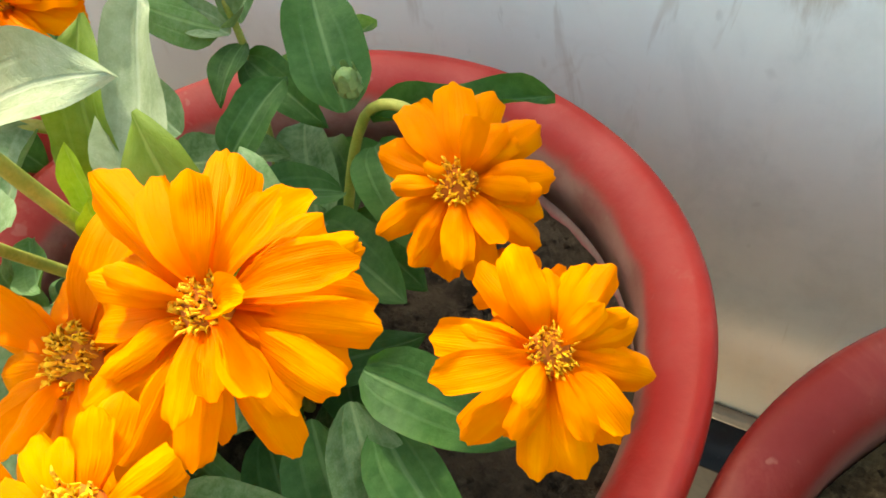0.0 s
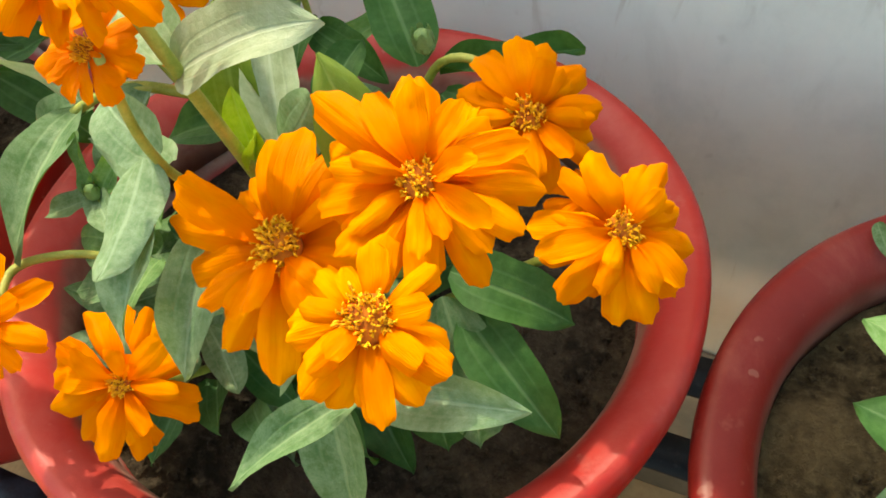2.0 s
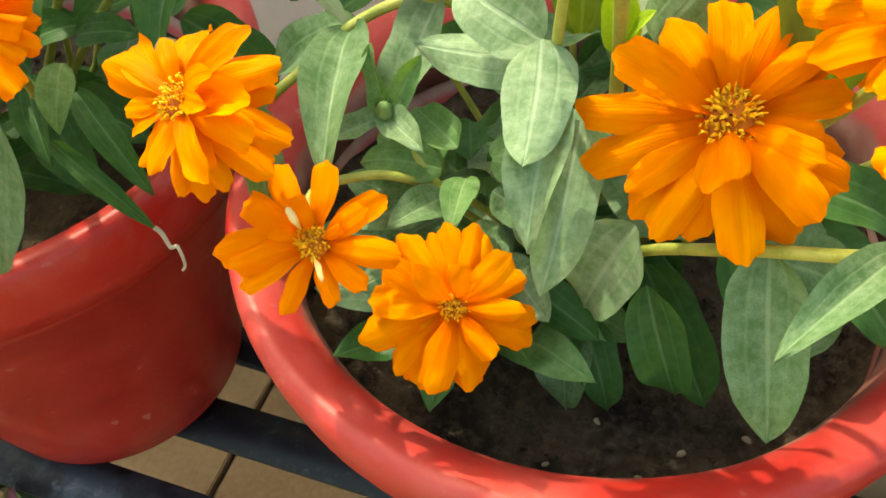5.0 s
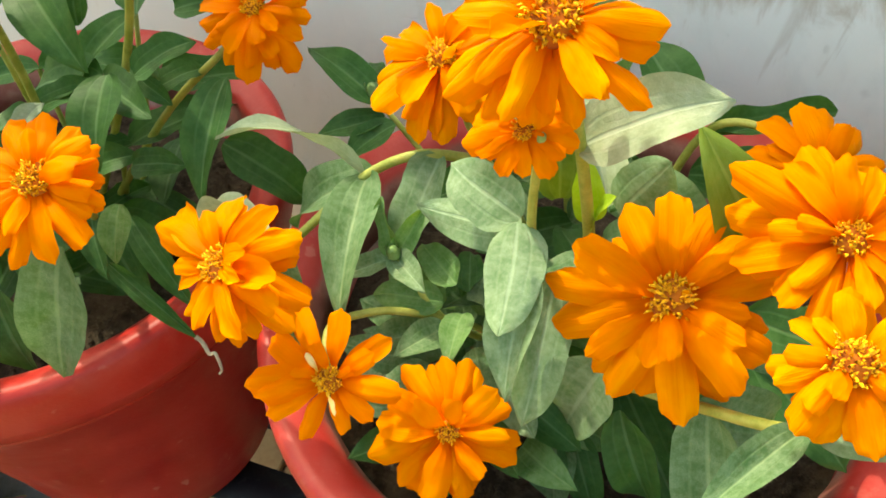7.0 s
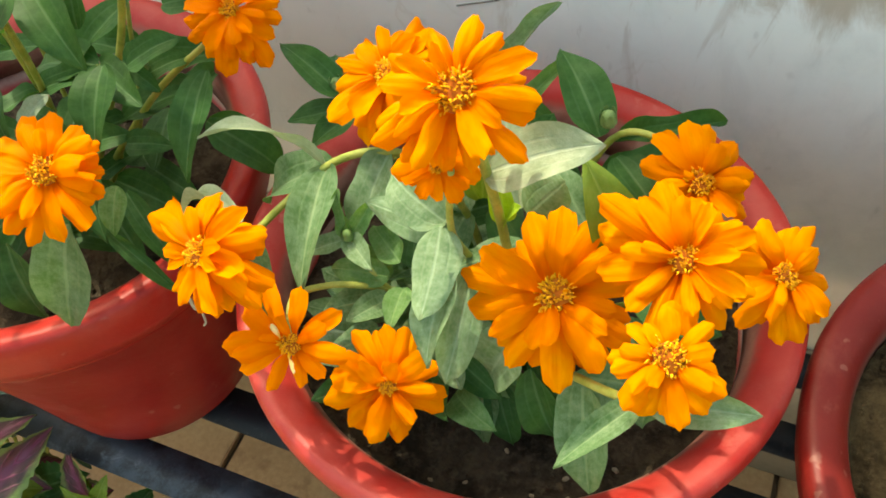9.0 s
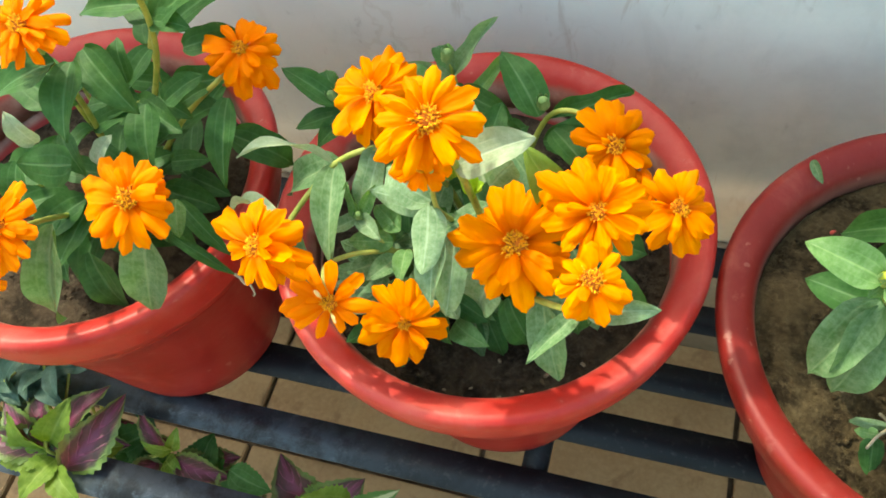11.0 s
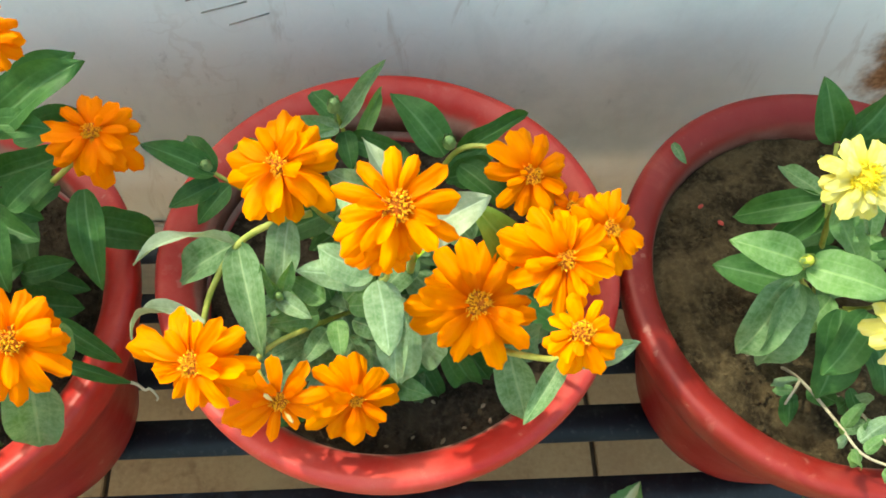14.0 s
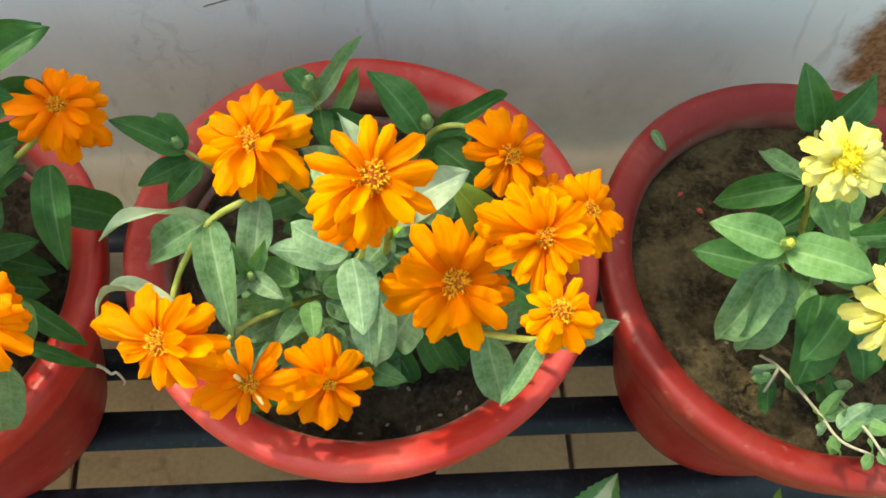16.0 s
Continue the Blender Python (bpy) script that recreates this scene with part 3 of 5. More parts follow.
def floret_bm(radius, count, rnd):
    """The curled golden florets on the disc, thin bent strands with a split tip, as one tuft."""
    bm = bmesh.new()
    for k in range(count):
        a, r = rnd.uniform(0, 6.283), radius * math.sqrt(rnd.uniform(0.0, 1.0)) * 1.05
        out = Vector((math.cos(a), math.sin(a), 0))
        foot = out * r + Vector((0, 0, radius * 0.35 * (1 - (r / radius) ** 2)))
        tall = radius * rnd.uniform(0.28, 0.62)
        sway = Vector((rnd.uniform(-1, 1), rnd.uniform(-1, 1), 0)) * radius * 0.14 + out * radius * rnd.uniform(0.0, 0.16)
        size = radius * rnd.uniform(0.045, 0.080)
        line = [foot, foot + Vector((0, 0, tall * 0.55)) + sway * 0.25, foot + Vector((0, 0, tall)) + sway, foot + Vector((0, 0, tall * rnd.uniform(0.7, 1.05))) + sway * 1.7]
        rings = []
        for n, p in enumerate(line):
            w = size * (0.8, 0.9, 1.3, 0.5)[n]
            rings.append([bm.verts.new(p + w * Vector((math.cos(2.094 * q + k), math.sin(2.094 * q + k), 0.5 * math.sin(2.094 * q)))) for q in range(3)])
        for lo, hi in zip(rings, rings[1:]):
            for q in range(3):
                bm.faces.new((lo[q], lo[(q + 1) % 3], hi[(q + 1) % 3], hi[q]))
        bm.faces.new(rings[-1])
    return bm


def flower(parent, place, facing, radius, colour="orange", rings=((12, 1.0, -10), (10, 0.82, 8), (7, 0.58, 26)), seed=1, label="", tuft=1.0, width=0.36):
    """A double zinnia head: a disc, its florets and rings of petals, the lowest the longest.

    A ring is (count, size, lift), evenly spread, or (lift, ((angle, millimetres), ...)) where each petal is known."""
    rnd = random.Random(seed)
    disc_r = radius * 0.19 * tuft
    head = part("flower", mesh_of("flower", disc_mesh(disc_r), FLORET_YELLOW if colour == "yellow" else DISC), None, parent, label)
    z = Vector(facing).normalized()
    x = Vector((1, 0, 0)) - z * z.x
    x.normalize()
    turn = Matrix((x, z.cross(x), z)).transposed().to_4x4()
    head.matrix_local = Matrix.Translation(local(parent, place)) @ turn
    part("floret_tuft", floret_bm(disc_r, 130, rnd), FLORET_YELLOW if colour == "yellow" else FLORET, head)
    for level, ring in enumerate(rings):
        if len(ring) == 3:
            count, size, lift = ring
            start = rnd.uniform(0, 360)
            spread = [(start + 360 * k / count + rnd.uniform(-0.3, 0.3) * 360 / count, 1000 * radius * size * rnd.uniform(0.82, 1.02)) for k in range(count)]
        else:
            lift, spread = ring
        for k, (a, reach) in enumerate(spread):
            length = reach / 1000 - 0.08 * radius
            tilt = lift + rnd.uniform(-9, 9)
            wide = min(length * width, radius * 0.40) * rnd.uniform(0.90, 1.12) * (1.0, 1.06, 1.10, 1.15)[min(level, 3)]
            petal = part("petal", PETALS[colour][rnd.randrange(8 if level > 1 else 7)], None, head)
            petal.matrix_local = pose(0, 0, radius * (-0.085 + 0.045 * level + 0.022 * (k % 2)), 0, 0, a) @ pose(0, radius * 0.08, 0, tilt, rnd.uniform(-12, 12), 0) @ Matrix.Diagonal((wide, length, length, 1))
    return head


def bud(parent, place, facing, size=0.006, open_tip=False):
    z = Vector(facing).normalized()
    x = Vector((1, 0, 0)) - z * z.x
    x.normalize()
    size *= 0.82
    prof = [(size * 0.4, -size * 0.9), (size * 0.85, -size * 0.5), (size, 0.1 * size), (size * 0.8, size * 0.75), (size * 0.4, size * 1.05), (size * 0.05, size * 1.15)]
    bm = lathe(prof, 18, 0.12, size * 900)
    ob = part("bud", bm, BUD_YELLOW if open_tip else BUD, parent)
    ob.matrix_local = Matrix.Translation(local(parent, place)) @ Matrix((x, z.cross(x), z)).transposed().to_4x4() @ Matrix.Diagonal((1, 1, 1.35, 1))
    scales = bmesh.new()
    for ring, (h, count, r) in enumerate(((-0.35, 7, 0.98), (0.1, 7, 1.04), (0.5, 6, 0.95))):
        for k in range(count):
            a = 6.283 * (k + 0.5 * ring) / count
            out = Vector((math.cos(a), math.sin(a), 0))
            across = Vector((-math.sin(a), math.cos(a), 0))
            b = out * size * r + Vector((0, 0, size * h))
            t = out * size * r * 0.9 + Vector((0, 0, size * (h + 0.6)))
            v = [scales.verts.new(q) for q in (b - across * size * 0.36, b + across * size * 0.36, t + across * size * 0.26 + out * size * 0.06, t + Vector((0, 0, size * 0.16)) + out * size * 0.06, t - across * size * 0.26 + out * size * 0.06)]
            scales.faces.new(v)
    part("bud_scale", scales, BUD, ob, smooth=False)
    return ob


# ---- setting: parapet wall, tiled floor ----
WALL_Y, WALL_TOP, FLOOR_Z = 0.232, 0.88, -0.35
wall = part("wall_north", box((12.0, 0.16, WALL_TOP - FLOOR_Z), (0, WALL_Y + 0.08, (WALL_TOP + FLOOR_Z) / 2), 0.004), WALL)
for x, z, length, lean in ((-0.145, 0.244, 0.016, 22), (-0.1245, 0.234, 0.039, 18), (-0.107, 0.2205, 0.036, 21)):
    scratch = part("scratch", box((length, 0.001, 0.0009)), PENCIL, wall)
    scratch.matrix_local = pose(x, WALL_Y - 0.0004, z, 0, -lean, 0)
tagged(wall, "weathered grey whitewashed parapet wall with cracks and drips", "wall", kind="structure")
skirting = part("baseboard", box((12.0, 0.012, 0.255), (0, WALL_Y - 0.006, FLOOR_Z + 0.1275), 0.002), SKIRTING)
tagged(skirting, "sandy tile skirting along the foot of the wall", "skirting", kind="structure")
ground = part("floor", box((400, 400, 0.2), (0, 0, FLOOR_Z - 0.112)), GROUT)
tagged(ground, "sandy square floor tiles with dark recessed joints", "floor", kind="structure")

# ---- plant stand ----
STAND_X = (-0.95, 0.95)
stand = thing("plant_stand", (0, 0, FLOOR_Z), "low black painted steel plant stand with flat slats", "plant stand")
for y, w in ((-0.187, 0.036), (-0.107, 0.034), (-0.0425, 0.033), (0.0175, 0.029), (0.0825, 0.029), (0.1465, 0.033)):
    slat = part("slat", box((STAND_X[1] - STAND_X[0], w, 0.005), bevel=0.0012), SLAT_SKYLIT_DUST if y < -0.1 else SLAT, stand)
    slat.location = local(stand, (0, y, -0.0025))
for x in (-0.93, 0.045, 0.93):
    rail = part("cross_rail", box((0.022, 0.40, 0.022), bevel=0.002), SLAT, stand)
    rail.location = local(stand, (x, -0.008, -0.0165))
for x in (-0.93, 0.93):
    for y in (-0.19, 0.17):
        leg = part("leg", box((0.024, 0.024, -FLOOR_Z - 0.028), bevel=0.002), SLAT, stand)
        leg.location = local(stand, (x, y, (FLOOR_Z - 0.028) / 2))


# ---- pots and soil ----
def flower_pot(name, place, scale, tall, label, paint, rim_paint):
    """A bowl-shaped pot whose thick rim slopes inwards and runs on smoothly into the body."""
    pot = thing(name, place, label, "flower pot", "pots on the stand")
    body = [(0.070, 0.0), (0.081, 0.002), (0.087, 0.010), (0.094, 0.040), (0.1015, 0.080), (0.1105, 0.120), (0.1215, 0.160), (0.1325, 0.190), (0.1388, 0.2035), (0.1424, 0.2130), (0.127, 0.216), (0.116, 0.17), (0.103, 0.10), (0.086, 0.03)]
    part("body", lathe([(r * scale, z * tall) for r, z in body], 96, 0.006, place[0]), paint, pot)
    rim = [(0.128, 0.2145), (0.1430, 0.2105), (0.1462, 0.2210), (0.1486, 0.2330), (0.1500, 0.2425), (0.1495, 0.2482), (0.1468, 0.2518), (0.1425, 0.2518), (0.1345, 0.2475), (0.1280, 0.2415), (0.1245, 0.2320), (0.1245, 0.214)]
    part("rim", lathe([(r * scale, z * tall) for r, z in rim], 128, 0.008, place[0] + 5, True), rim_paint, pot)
    return pot


def potting_soil(place, radius, seed, material, label):
    bm = bmesh.new()
    n, rings = 72, 26
    grid = []
    for i in range(rings + 1):
        r = radius * i / rings
        grid.append([])
        for k in range(n):
            a = 6.283185 * k / n
            x, y = r * math.cos(a), r * math.sin(a)
            z = 0.006 * noise.noise((x * 25 + seed, y * 25, 0)) + 0.004 * noise.noise((x * 90, y * 90 + seed, 1)) + 0.0022 * noise.noise((x * 230, y * 230, seed)) - 0.003 * (i / rings) ** 2
            grid[i].append(bm.verts.new((x, y, z)))
    for a, b in zip(grid[1:], grid[2:]):
        for k in range(n):
            bm.faces.new((a[k], b[k], b[(k + 1) % n], a[(k + 1) % n]))
    for k in range(n):
        bm.faces.new((grid[0][0], grid[1][k], grid[1][(k + 1) % n]))
    rnd = random.Random(int(seed * 10))
    for k in range(900):
        a, r, size = rnd.uniform(0, 6.283), radius * 0.97 * math.sqrt(rnd.random()), rnd.uniform(0.0006, 0.0024) * rnd.uniform(0.6, 1.3)
        mid = Vector((r * math.cos(a), r * math.sin(a), 0.0006 - 0.003 * (r / radius) ** 2))
        v = [bm.verts.new(mid + Vector(d) * size * rnd.uniform(0.6, 1.3)) for d in ((1, 0, 0), (0, 1, 0), (-1, 0, 0), (0, -1, 0), (0, 0, 0.7), (0, 0, -0.7))]
        for p, q in ((0, 1), (1, 2), (2, 3), (3, 0)):
            bm.faces.new((v[p], v[q], v[4]))
            bm.faces.new((v[q], v[p], v[5]))
    ob = part("potting_soil", bm, material)
    ob.location = place
    return tagged(ob, label, "soil", kind="stuff")


POTS = {"centre": ((0.001, 0.0005, 0.0), 1.0, 1.0, 0.208), "east": ((0.3080, -0.0150, 0.0), 1.022, 0.95, 0.2155), "west": ((-0.3075, -0.0185, 0.0), 0.985, 1.0, 0.203)}
for key, label in (("centre", "round red painted pot with sloping rim, full of orange zinnias"), ("east", "round red painted pot with sloping rim, holding a pale yellow zinnia"), ("west", "round red painted pot with sloping rim, crowded with shade-darkened leaves")):
    (px, py, pz), ps, tall, level = POTS[key]
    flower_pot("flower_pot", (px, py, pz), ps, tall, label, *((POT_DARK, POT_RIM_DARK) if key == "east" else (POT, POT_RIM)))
    potting_soil((px, py, level), 0.1245 * ps, px * 10 + 5, SOIL_MOSSY if key == "east" else SOIL, "dark crumbly potting soil in a red pot")


# ---- the orange zinnia in the middle pot ----
SOIL_Z = 0.2
zinnia = thing("zinnia_plant", (0.0, -0.005, SOIL_Z), "orange double zinnia plant with dusty leaves in full bloom", "flowering plant", "zinnias in pots")
RING4 = ((12, 1.0, -10), (10, 0.84, 6), (7, 0.60, 24))
RING2 = ((10, 1.0, -4), (6, 0.74, 14))
flower(zinnia, (-0.0545, -0.01, 0.374), (-0.12, -0.36, 0.92), 0.033, "orange", ((12, 0.90, -6), (-12, ((9, 31), (52, 28), (73, 34), (101, 35), (118, 27), (173, 32), (192, 31), (229, 36), (242, 29), (285, 32), (316, 29), (344, 29))), (12, ((24, 22), (151, 33), (174, 27), (223, 28), (281, 20), (313, 23))), (45, ((122, 24), (245, 24), (331, 21)))), 11, tuft=0.95, width=0.35)
flower(zinnia, (0.004, -0.075, 0.44), (0.0, -0.48, 0.88), 0.032, "orange", ((10, 0.80, -14), (-22, ((70, 29), (111, 34), (130, 32), (148, 29), (167, 27), (186, 26), (203, 26), (244, 31))), (8, ((3, 25), (38, 21), (98, 24), (141, 23), (170, 27), (219, 25), (249, 19), (279, 27), (309, 27), (338, 23))), (35, ((34, 16), (95, 21), (160, 24)))), 12, tuft=1.1, width=0.29)
flower(zinnia, (0.0435, -0.085, 0.362), (-0.1, -0.54, 0.83), 0.0345, "orange", ((13, 0.96, -12), (-10, ((14, 34), (38, 36), (90, 38), (108, 40), (144, 35), (169, 31), (195, 35), (214, 34), (272, 22), (352, 33))), (10, ((72, 32), (179, 22), (230, 32), (248, 24), (326, 28))), (40, ((195, 22), (304, 6)))), 13, tuft=0.95, width=0.34)
flower(zinnia, (0.0825, -0.077, 0.392), (0.06, -0.4, 0.91), 0.031, "orange", ((12, 0.90, -4), (-12, ((0, 28), (29, 30), (48, 30), (66, 35), (84, 34), (115, 30), (144, 23), (202, 22), (244, 22), (266, 24), (300, 26), (328, 26))), (10, ((52, 25), (101, 21), (146, 20), (197, 20), (219, 17), (252, 23), (310, 25), (354, 21))), (38, ((26, 21), (98, 16), (280, 21)))), 14, tuft=0.8, width=0.31)
flower(zinnia, (0.12, -0.034, 0.342), (0.4, -0.42, 0.81), 0.027, "orange", ((10, 0.88, -6), (-10, ((21, 20), (52, 25), (104, 27), (161, 27), (193, 27), (215, 28), (239, 25), (276, 28), (287, 23), (308, 25), (357, 23))), (12, ((43, 24), (126, 26), (178, 20), (227, 20), (246, 23), (343, 23))), (38, ((166, 15), (335, 16)))), 15, tuft=0.95, width=0.36)
flower(zinnia, (0.0805, 0.0005, 0.344), (0.16, -0.45, 0.87), 0.0268, "orange", ((7, 0.86, -6), (-10, ((7, 28), (24, 28), (54, 30), (86, 27), (132, 26), (165, 24), (189, 25), (216, 26), (257, 25), (276, 23), (298, 24), (333, 28))), (10, ((113, 17), (200, 22), (241, 20), (286, 18), (345, 19))), (40, ((86, 10), (353, 19)))), 16, tuft=1.05, width=0.36)
flower(zinnia, (0.086, -0.112, 0.388), (0.05, -0.5, 0.86), 0.0205, "orange", ((7, 0.9, -6), (-6, ((13, 16), (50, 13), (117, 18), (152, 21), (172, 20), (203, 22), (227, 20), (251, 20), (271, 17))), (14, ((98, 15), (146, 16), (248, 16), (297, 14))), (40, ((151, 12),))), 17, tuft=1.35, width=0.42)
flower(zinnia, (-0.0195, -0.1085, 0.2935), (0.1, -0.66, 0.74), 0.0285, "orange", ((8, 0.86, -8), (-12, ((20, 26), (52, 29), (88, 28), (121, 34), (148, 31), (168, 35), (198, 27), (210, 25), (253, 27), (271, 26), (303, 23), (359, 26))), (10, ((70, 25), (101, 27), (178, 28), (230, 20), (280, 21), (325, 24))), (42, ((1, 18), (45, 20), (330, 12)))), 18, tuft=0.75, width=0.36)
flower(zinnia, (-0.0575, -0.116, 0.318), (0.06, -0.62, 0.78), 0.0262, "deep", ((-6, ((6, 24), (53, 30), (77, 31), (106, 31), (131, 27), (165, 23), (203, 19), (240, 20), (321, 24))), (14, ((91, 14), (115, 26), (275, 25), (312, 19))), (42, ((29, 17), (307, 12)))), 19, tuft=0.9, width=0.36)
flower(zinnia, (-0.0935, -0.1080, 0.3540), (-0.12, -0.5, 0.86), 0.0275, "orange", ((10, 0.86, -6), (-12, ((16, 26), (27, 31), (64, 35), (75, 35), (97, 26), (114, 27), (139, 19), (182, 26), (194, 27), (217, 26), (240, 32), (266, 32), (294, 25))), (10, ((38, 20), (179, 22), (224, 27), (255, 30), (273, 30), (303, 30), (328, 27))), (42, ((267, 20), (286, 20)))), 20, tuft=1.1, width=0.32)
flower(zinnia, (-0.002, -0.078, 0.408), (-0.05, -0.65, 0.75), 0.019, "deep", ((7, 0.82, -6), (-10, ((81, 19), (108, 19), (125, 14), (184, 13), (245, 13), (287, 14))), (6, ((97, 7), (260, 6)))), 21, tuft=0.8, width=0.44)
flower(zinnia, (0.105, -0.010, 0.325), (0.3, -0.1, 0.9), 0.0180, "deep", RING2, 22)
# bleached, curled petals on the loose flower
for a, lift in ((62, 40), (205, -10)):
    ob = part("petal", PETALS["white"][3], None, zinnia, "bleached curled petal")
    ob.matrix_local = Matrix.Translation(local(zinnia, (-0.056, -0.119, 0.323))) @ pose(0, 0, 0, 38, 0, 0) @ pose(0, 0, 0, 0, 0, a) @ pose(0, 0.004, 0.001, lift, 35, 0) @ Matrix.Diagonal((0.0022, 0.008, 0.008, 1))

ROOT = (0.0, -0.005, SOIL_Z - 0.004)
for points, r0, r1 in (
    (((-0.012, 0.004, SOIL_Z - 0.004), (-0.022, 0.0, 0.27), (-0.040, -0.012, 0.335), (-0.053, -0.010, 0.370)), 0.0028, 0.0020),
    ((ROOT, (0.010, -0.035, 0.29), (0.012, -0.052, 0.346), (0.010, -0.065, 0.396), (0.006, -0.073, 0.436)), 0.0032, 0.0021),
    (((0.006, -0.012, SOIL_Z - 0.004), (0.026, -0.045, 0.28), (0.040, -0.074, 0.335), (0.043, -0.082, 0.360)), 0.0028, 0.0021),
    (((0.010, -0.004, SOIL_Z - 0.004), (0.045, -0.035, 0.29), (0.072, -0.062, 0.355), (0.080, -0.074, 0.388)), 0.0028, 0.0020),
    (((0.014, -0.002, SOIL_Z - 0.004), (0.060, -0.015, 0.26), (0.098, -0.024, 0.310), (0.117, -0.031, 0.337)), 0.0026, 0.0019),
    (((0.008, 0.008, SOIL_Z - 0.004), (0.022, 0.016, 0.28), (0.038, 0.021, 0.335), (0.060, 0.018, 0.345), (0.078, 0.002, 0.341)), 0.0025, 0.0017),
    (((0.006, -0.016, SOIL_Z - 0.004), (0.026, -0.066, 0.285), (0.055, -0.098, 0.333), (0.082, -0.114, 0.360), (0.085, -0.113, 0.384)), 0.0026, 0.0018),
    (((-0.004, -0.014, SOIL_Z - 0.004), (-0.010, -0.060, 0.245), (-0.017, -0.092, 0.272), (-0.018, -0.104, 0.287)), 0.0024, 0.0018),
    (((-0.008, -0.010, SOIL_Z - 0.004), (-0.028, -0.048, 0.270), (-0.048, -0.072, 0.304), (-0.062, -0.081, 0.309), (-0.0715, -0.091, 0.309), (-0.066, -0.105, 0.309), (-0.0585, -0.114, 0.314)), 0.0017, 0.0021),
    (((-0.042, -0.014, 0.332), (-0.062, -0.022, 0.336), (-0.082, -0.030, 0.327), (-0.096, -0.052, 0.318), (-0.098, -0.080, 0.325), (-0.093, -0.102, 0.348)), 0.0027, 0.0019),
    (((-0.004, -0.020, 0.26), (-0.004, -0.058, 0.335), (-0.001, -0.074, 0.372), (0.003, -0.079, 0.408)), 0.0022, 0.0016),
    (((-0.006, 0.010, SOIL_Z - 0.004), (-0.016, 0.030, 0.28), (-0.024, 0.042, 0.325), (-0.028, 0.044, 0.346)), 0.0022, 0.0015),
    (((-0.014, 0.006, SOIL_Z - 0.004), (-0.060, 0.016, 0.27), (-0.095, 0.022, 0.312), (-0.104, 0.024, 0.320)), 0.0020, 0.0014),
    (((-0.010, -0.004, SOIL_Z - 0.004), (-0.034, -0.048, 0.265), (-0.042, -0.064, 0.298), (-0.060, -0.056, 0.315)), 0.0022, 0.0016),
):
    stem(zinnia, points, r0, r1)
bud(zinnia, (-0.029, 0.045, 0.350), (0.1, 0.1, 1), 0.0046)
bud(zinnia, (0.0355, 0.0210, 0.3465), (-0.1, -0.1, 1), 0.0045)
bud(zinnia, (-0.104, 0.025, 0.322), (-0.3, 0.0, 1), 0.0040)
bud(zinnia, (-0.060, -0.057, 0.317), (0, -0.2, 1), 0.0032)

N1 = (-0.082, -0.030, 0.326)
# round the arched stem
leaf(zinnia, (-0.084, -0.028, 0.323), (-0.127, -0.056, 0.356), 0.0085, "pale", ARCHED, (-0.15, 0.55, 0.8))
leaf(zinnia, N1, (-0.067, -0.091, 0.315), 0.020, "dusty", GENTLE, (0.1, -0.6, 0.8))
leaf(zinnia, (-0.080, -0.026, 0.324), (-0.122, -0.032, 0.287), 0.022, "dusty", GENTLE, (-0.3, -0.3, 0.9))
leaf(zinnia, (-0.092, -0.083, 0.345), (-0.137, -0.078, 0.311), 0.0075, "pale", BOWED, (-0.3, 0.45, 0.8))
leaf(zinnia, (-0.096, -0.080, 0.335), (-0.086, -0.098, 0.290), 0.014, "dusty", GENTLE, (0.7, -0.6, 0.3))
# beside the small bud on the left
leaf(zinnia, (-0.100, 0.022, 0.318), (-0.140, 0.034, 0.333), 0.017, "green", GENTLE, (0.1, -0.3, 1))
leaf(zinnia, (-0.098, 0.020, 0.312), (-0.128, 0.008, 0.305), 0.015, "green", FLAT, (0, -0.2, 1))
leaf(zinnia, (-0.100, 0.023, 0.318), (-0.118, 0.050, 0.318), 0.014, "green", GENTLE, (0, -0.3, 1))
leaf(zinnia, (-0.092, 0.018, 0.312), (-0.112, 0.000, 0.298), 0.014, "green", GENTLE, (0, -0.4, 1))
# the hanging cupped leaves in the middle
leaf(zinnia, (-0.0055, -0.0735, 0.3672), (-0.0005, -0.1080, 0.3560), 0.0195, "velvet", CUPPED, (-0.15, -0.6, 0.8))
leaf(zinnia, (0.002, -0.082, 0.358), (0.003, -0.114, 0.332), 0.016, "velvet", GENTLE, (-0.2, -0.8, 0.55))
leaf(zinnia, (0.006, -0.070, 0.340), (0.005, -0.104, 0.302), 0.018, "velvet", GENTLE, (0.2, -0.8, 0.5))
# under the highest flower
leaf(zinnia, (0.0095, -0.0640, 0.393), (0.0478, -0.0522, 0.4090), 0.0215, "pale", GENTLE, (-0.1, -0.5, 0.9))
leaf(zinnia, (0.009, -0.063, 0.395), (-0.024, -0.040, 0.396), 0.018, "velvet", GENTLE, (-0.1, -0.4, 0.9))
leaf(zinnia, (0.016, -0.042, 0.350), (-0.012, 0.004, 0.378), 0.017, "pale", FOLDED, (0.4, -0.7, 0.6))
leaf(zinnia, (-0.002, -0.038, 0.345), (-0.010, -0.016, 0.384), 0.019, "olive", GENTLE, (0.3, -0.8, 0.5))
leaf(zinnia, (0.020, -0.046, 0.352), (0.034, -0.045, 0.377), 0.019, "velvet", CUPPED, (0, -0.8, 0.6))
leaf(zinnia, (0.013, -0.052, 0.350), (0.020, -0.055, 0.368), 0.009, "lime", FLAT, (0, -0.2, 1))
leaf(zinnia, (0.012, -0.050, 0.350), (0.008, -0.046, 0.374), 0.011, "lime", FLAT, (0.2, -0.9, 0.3))
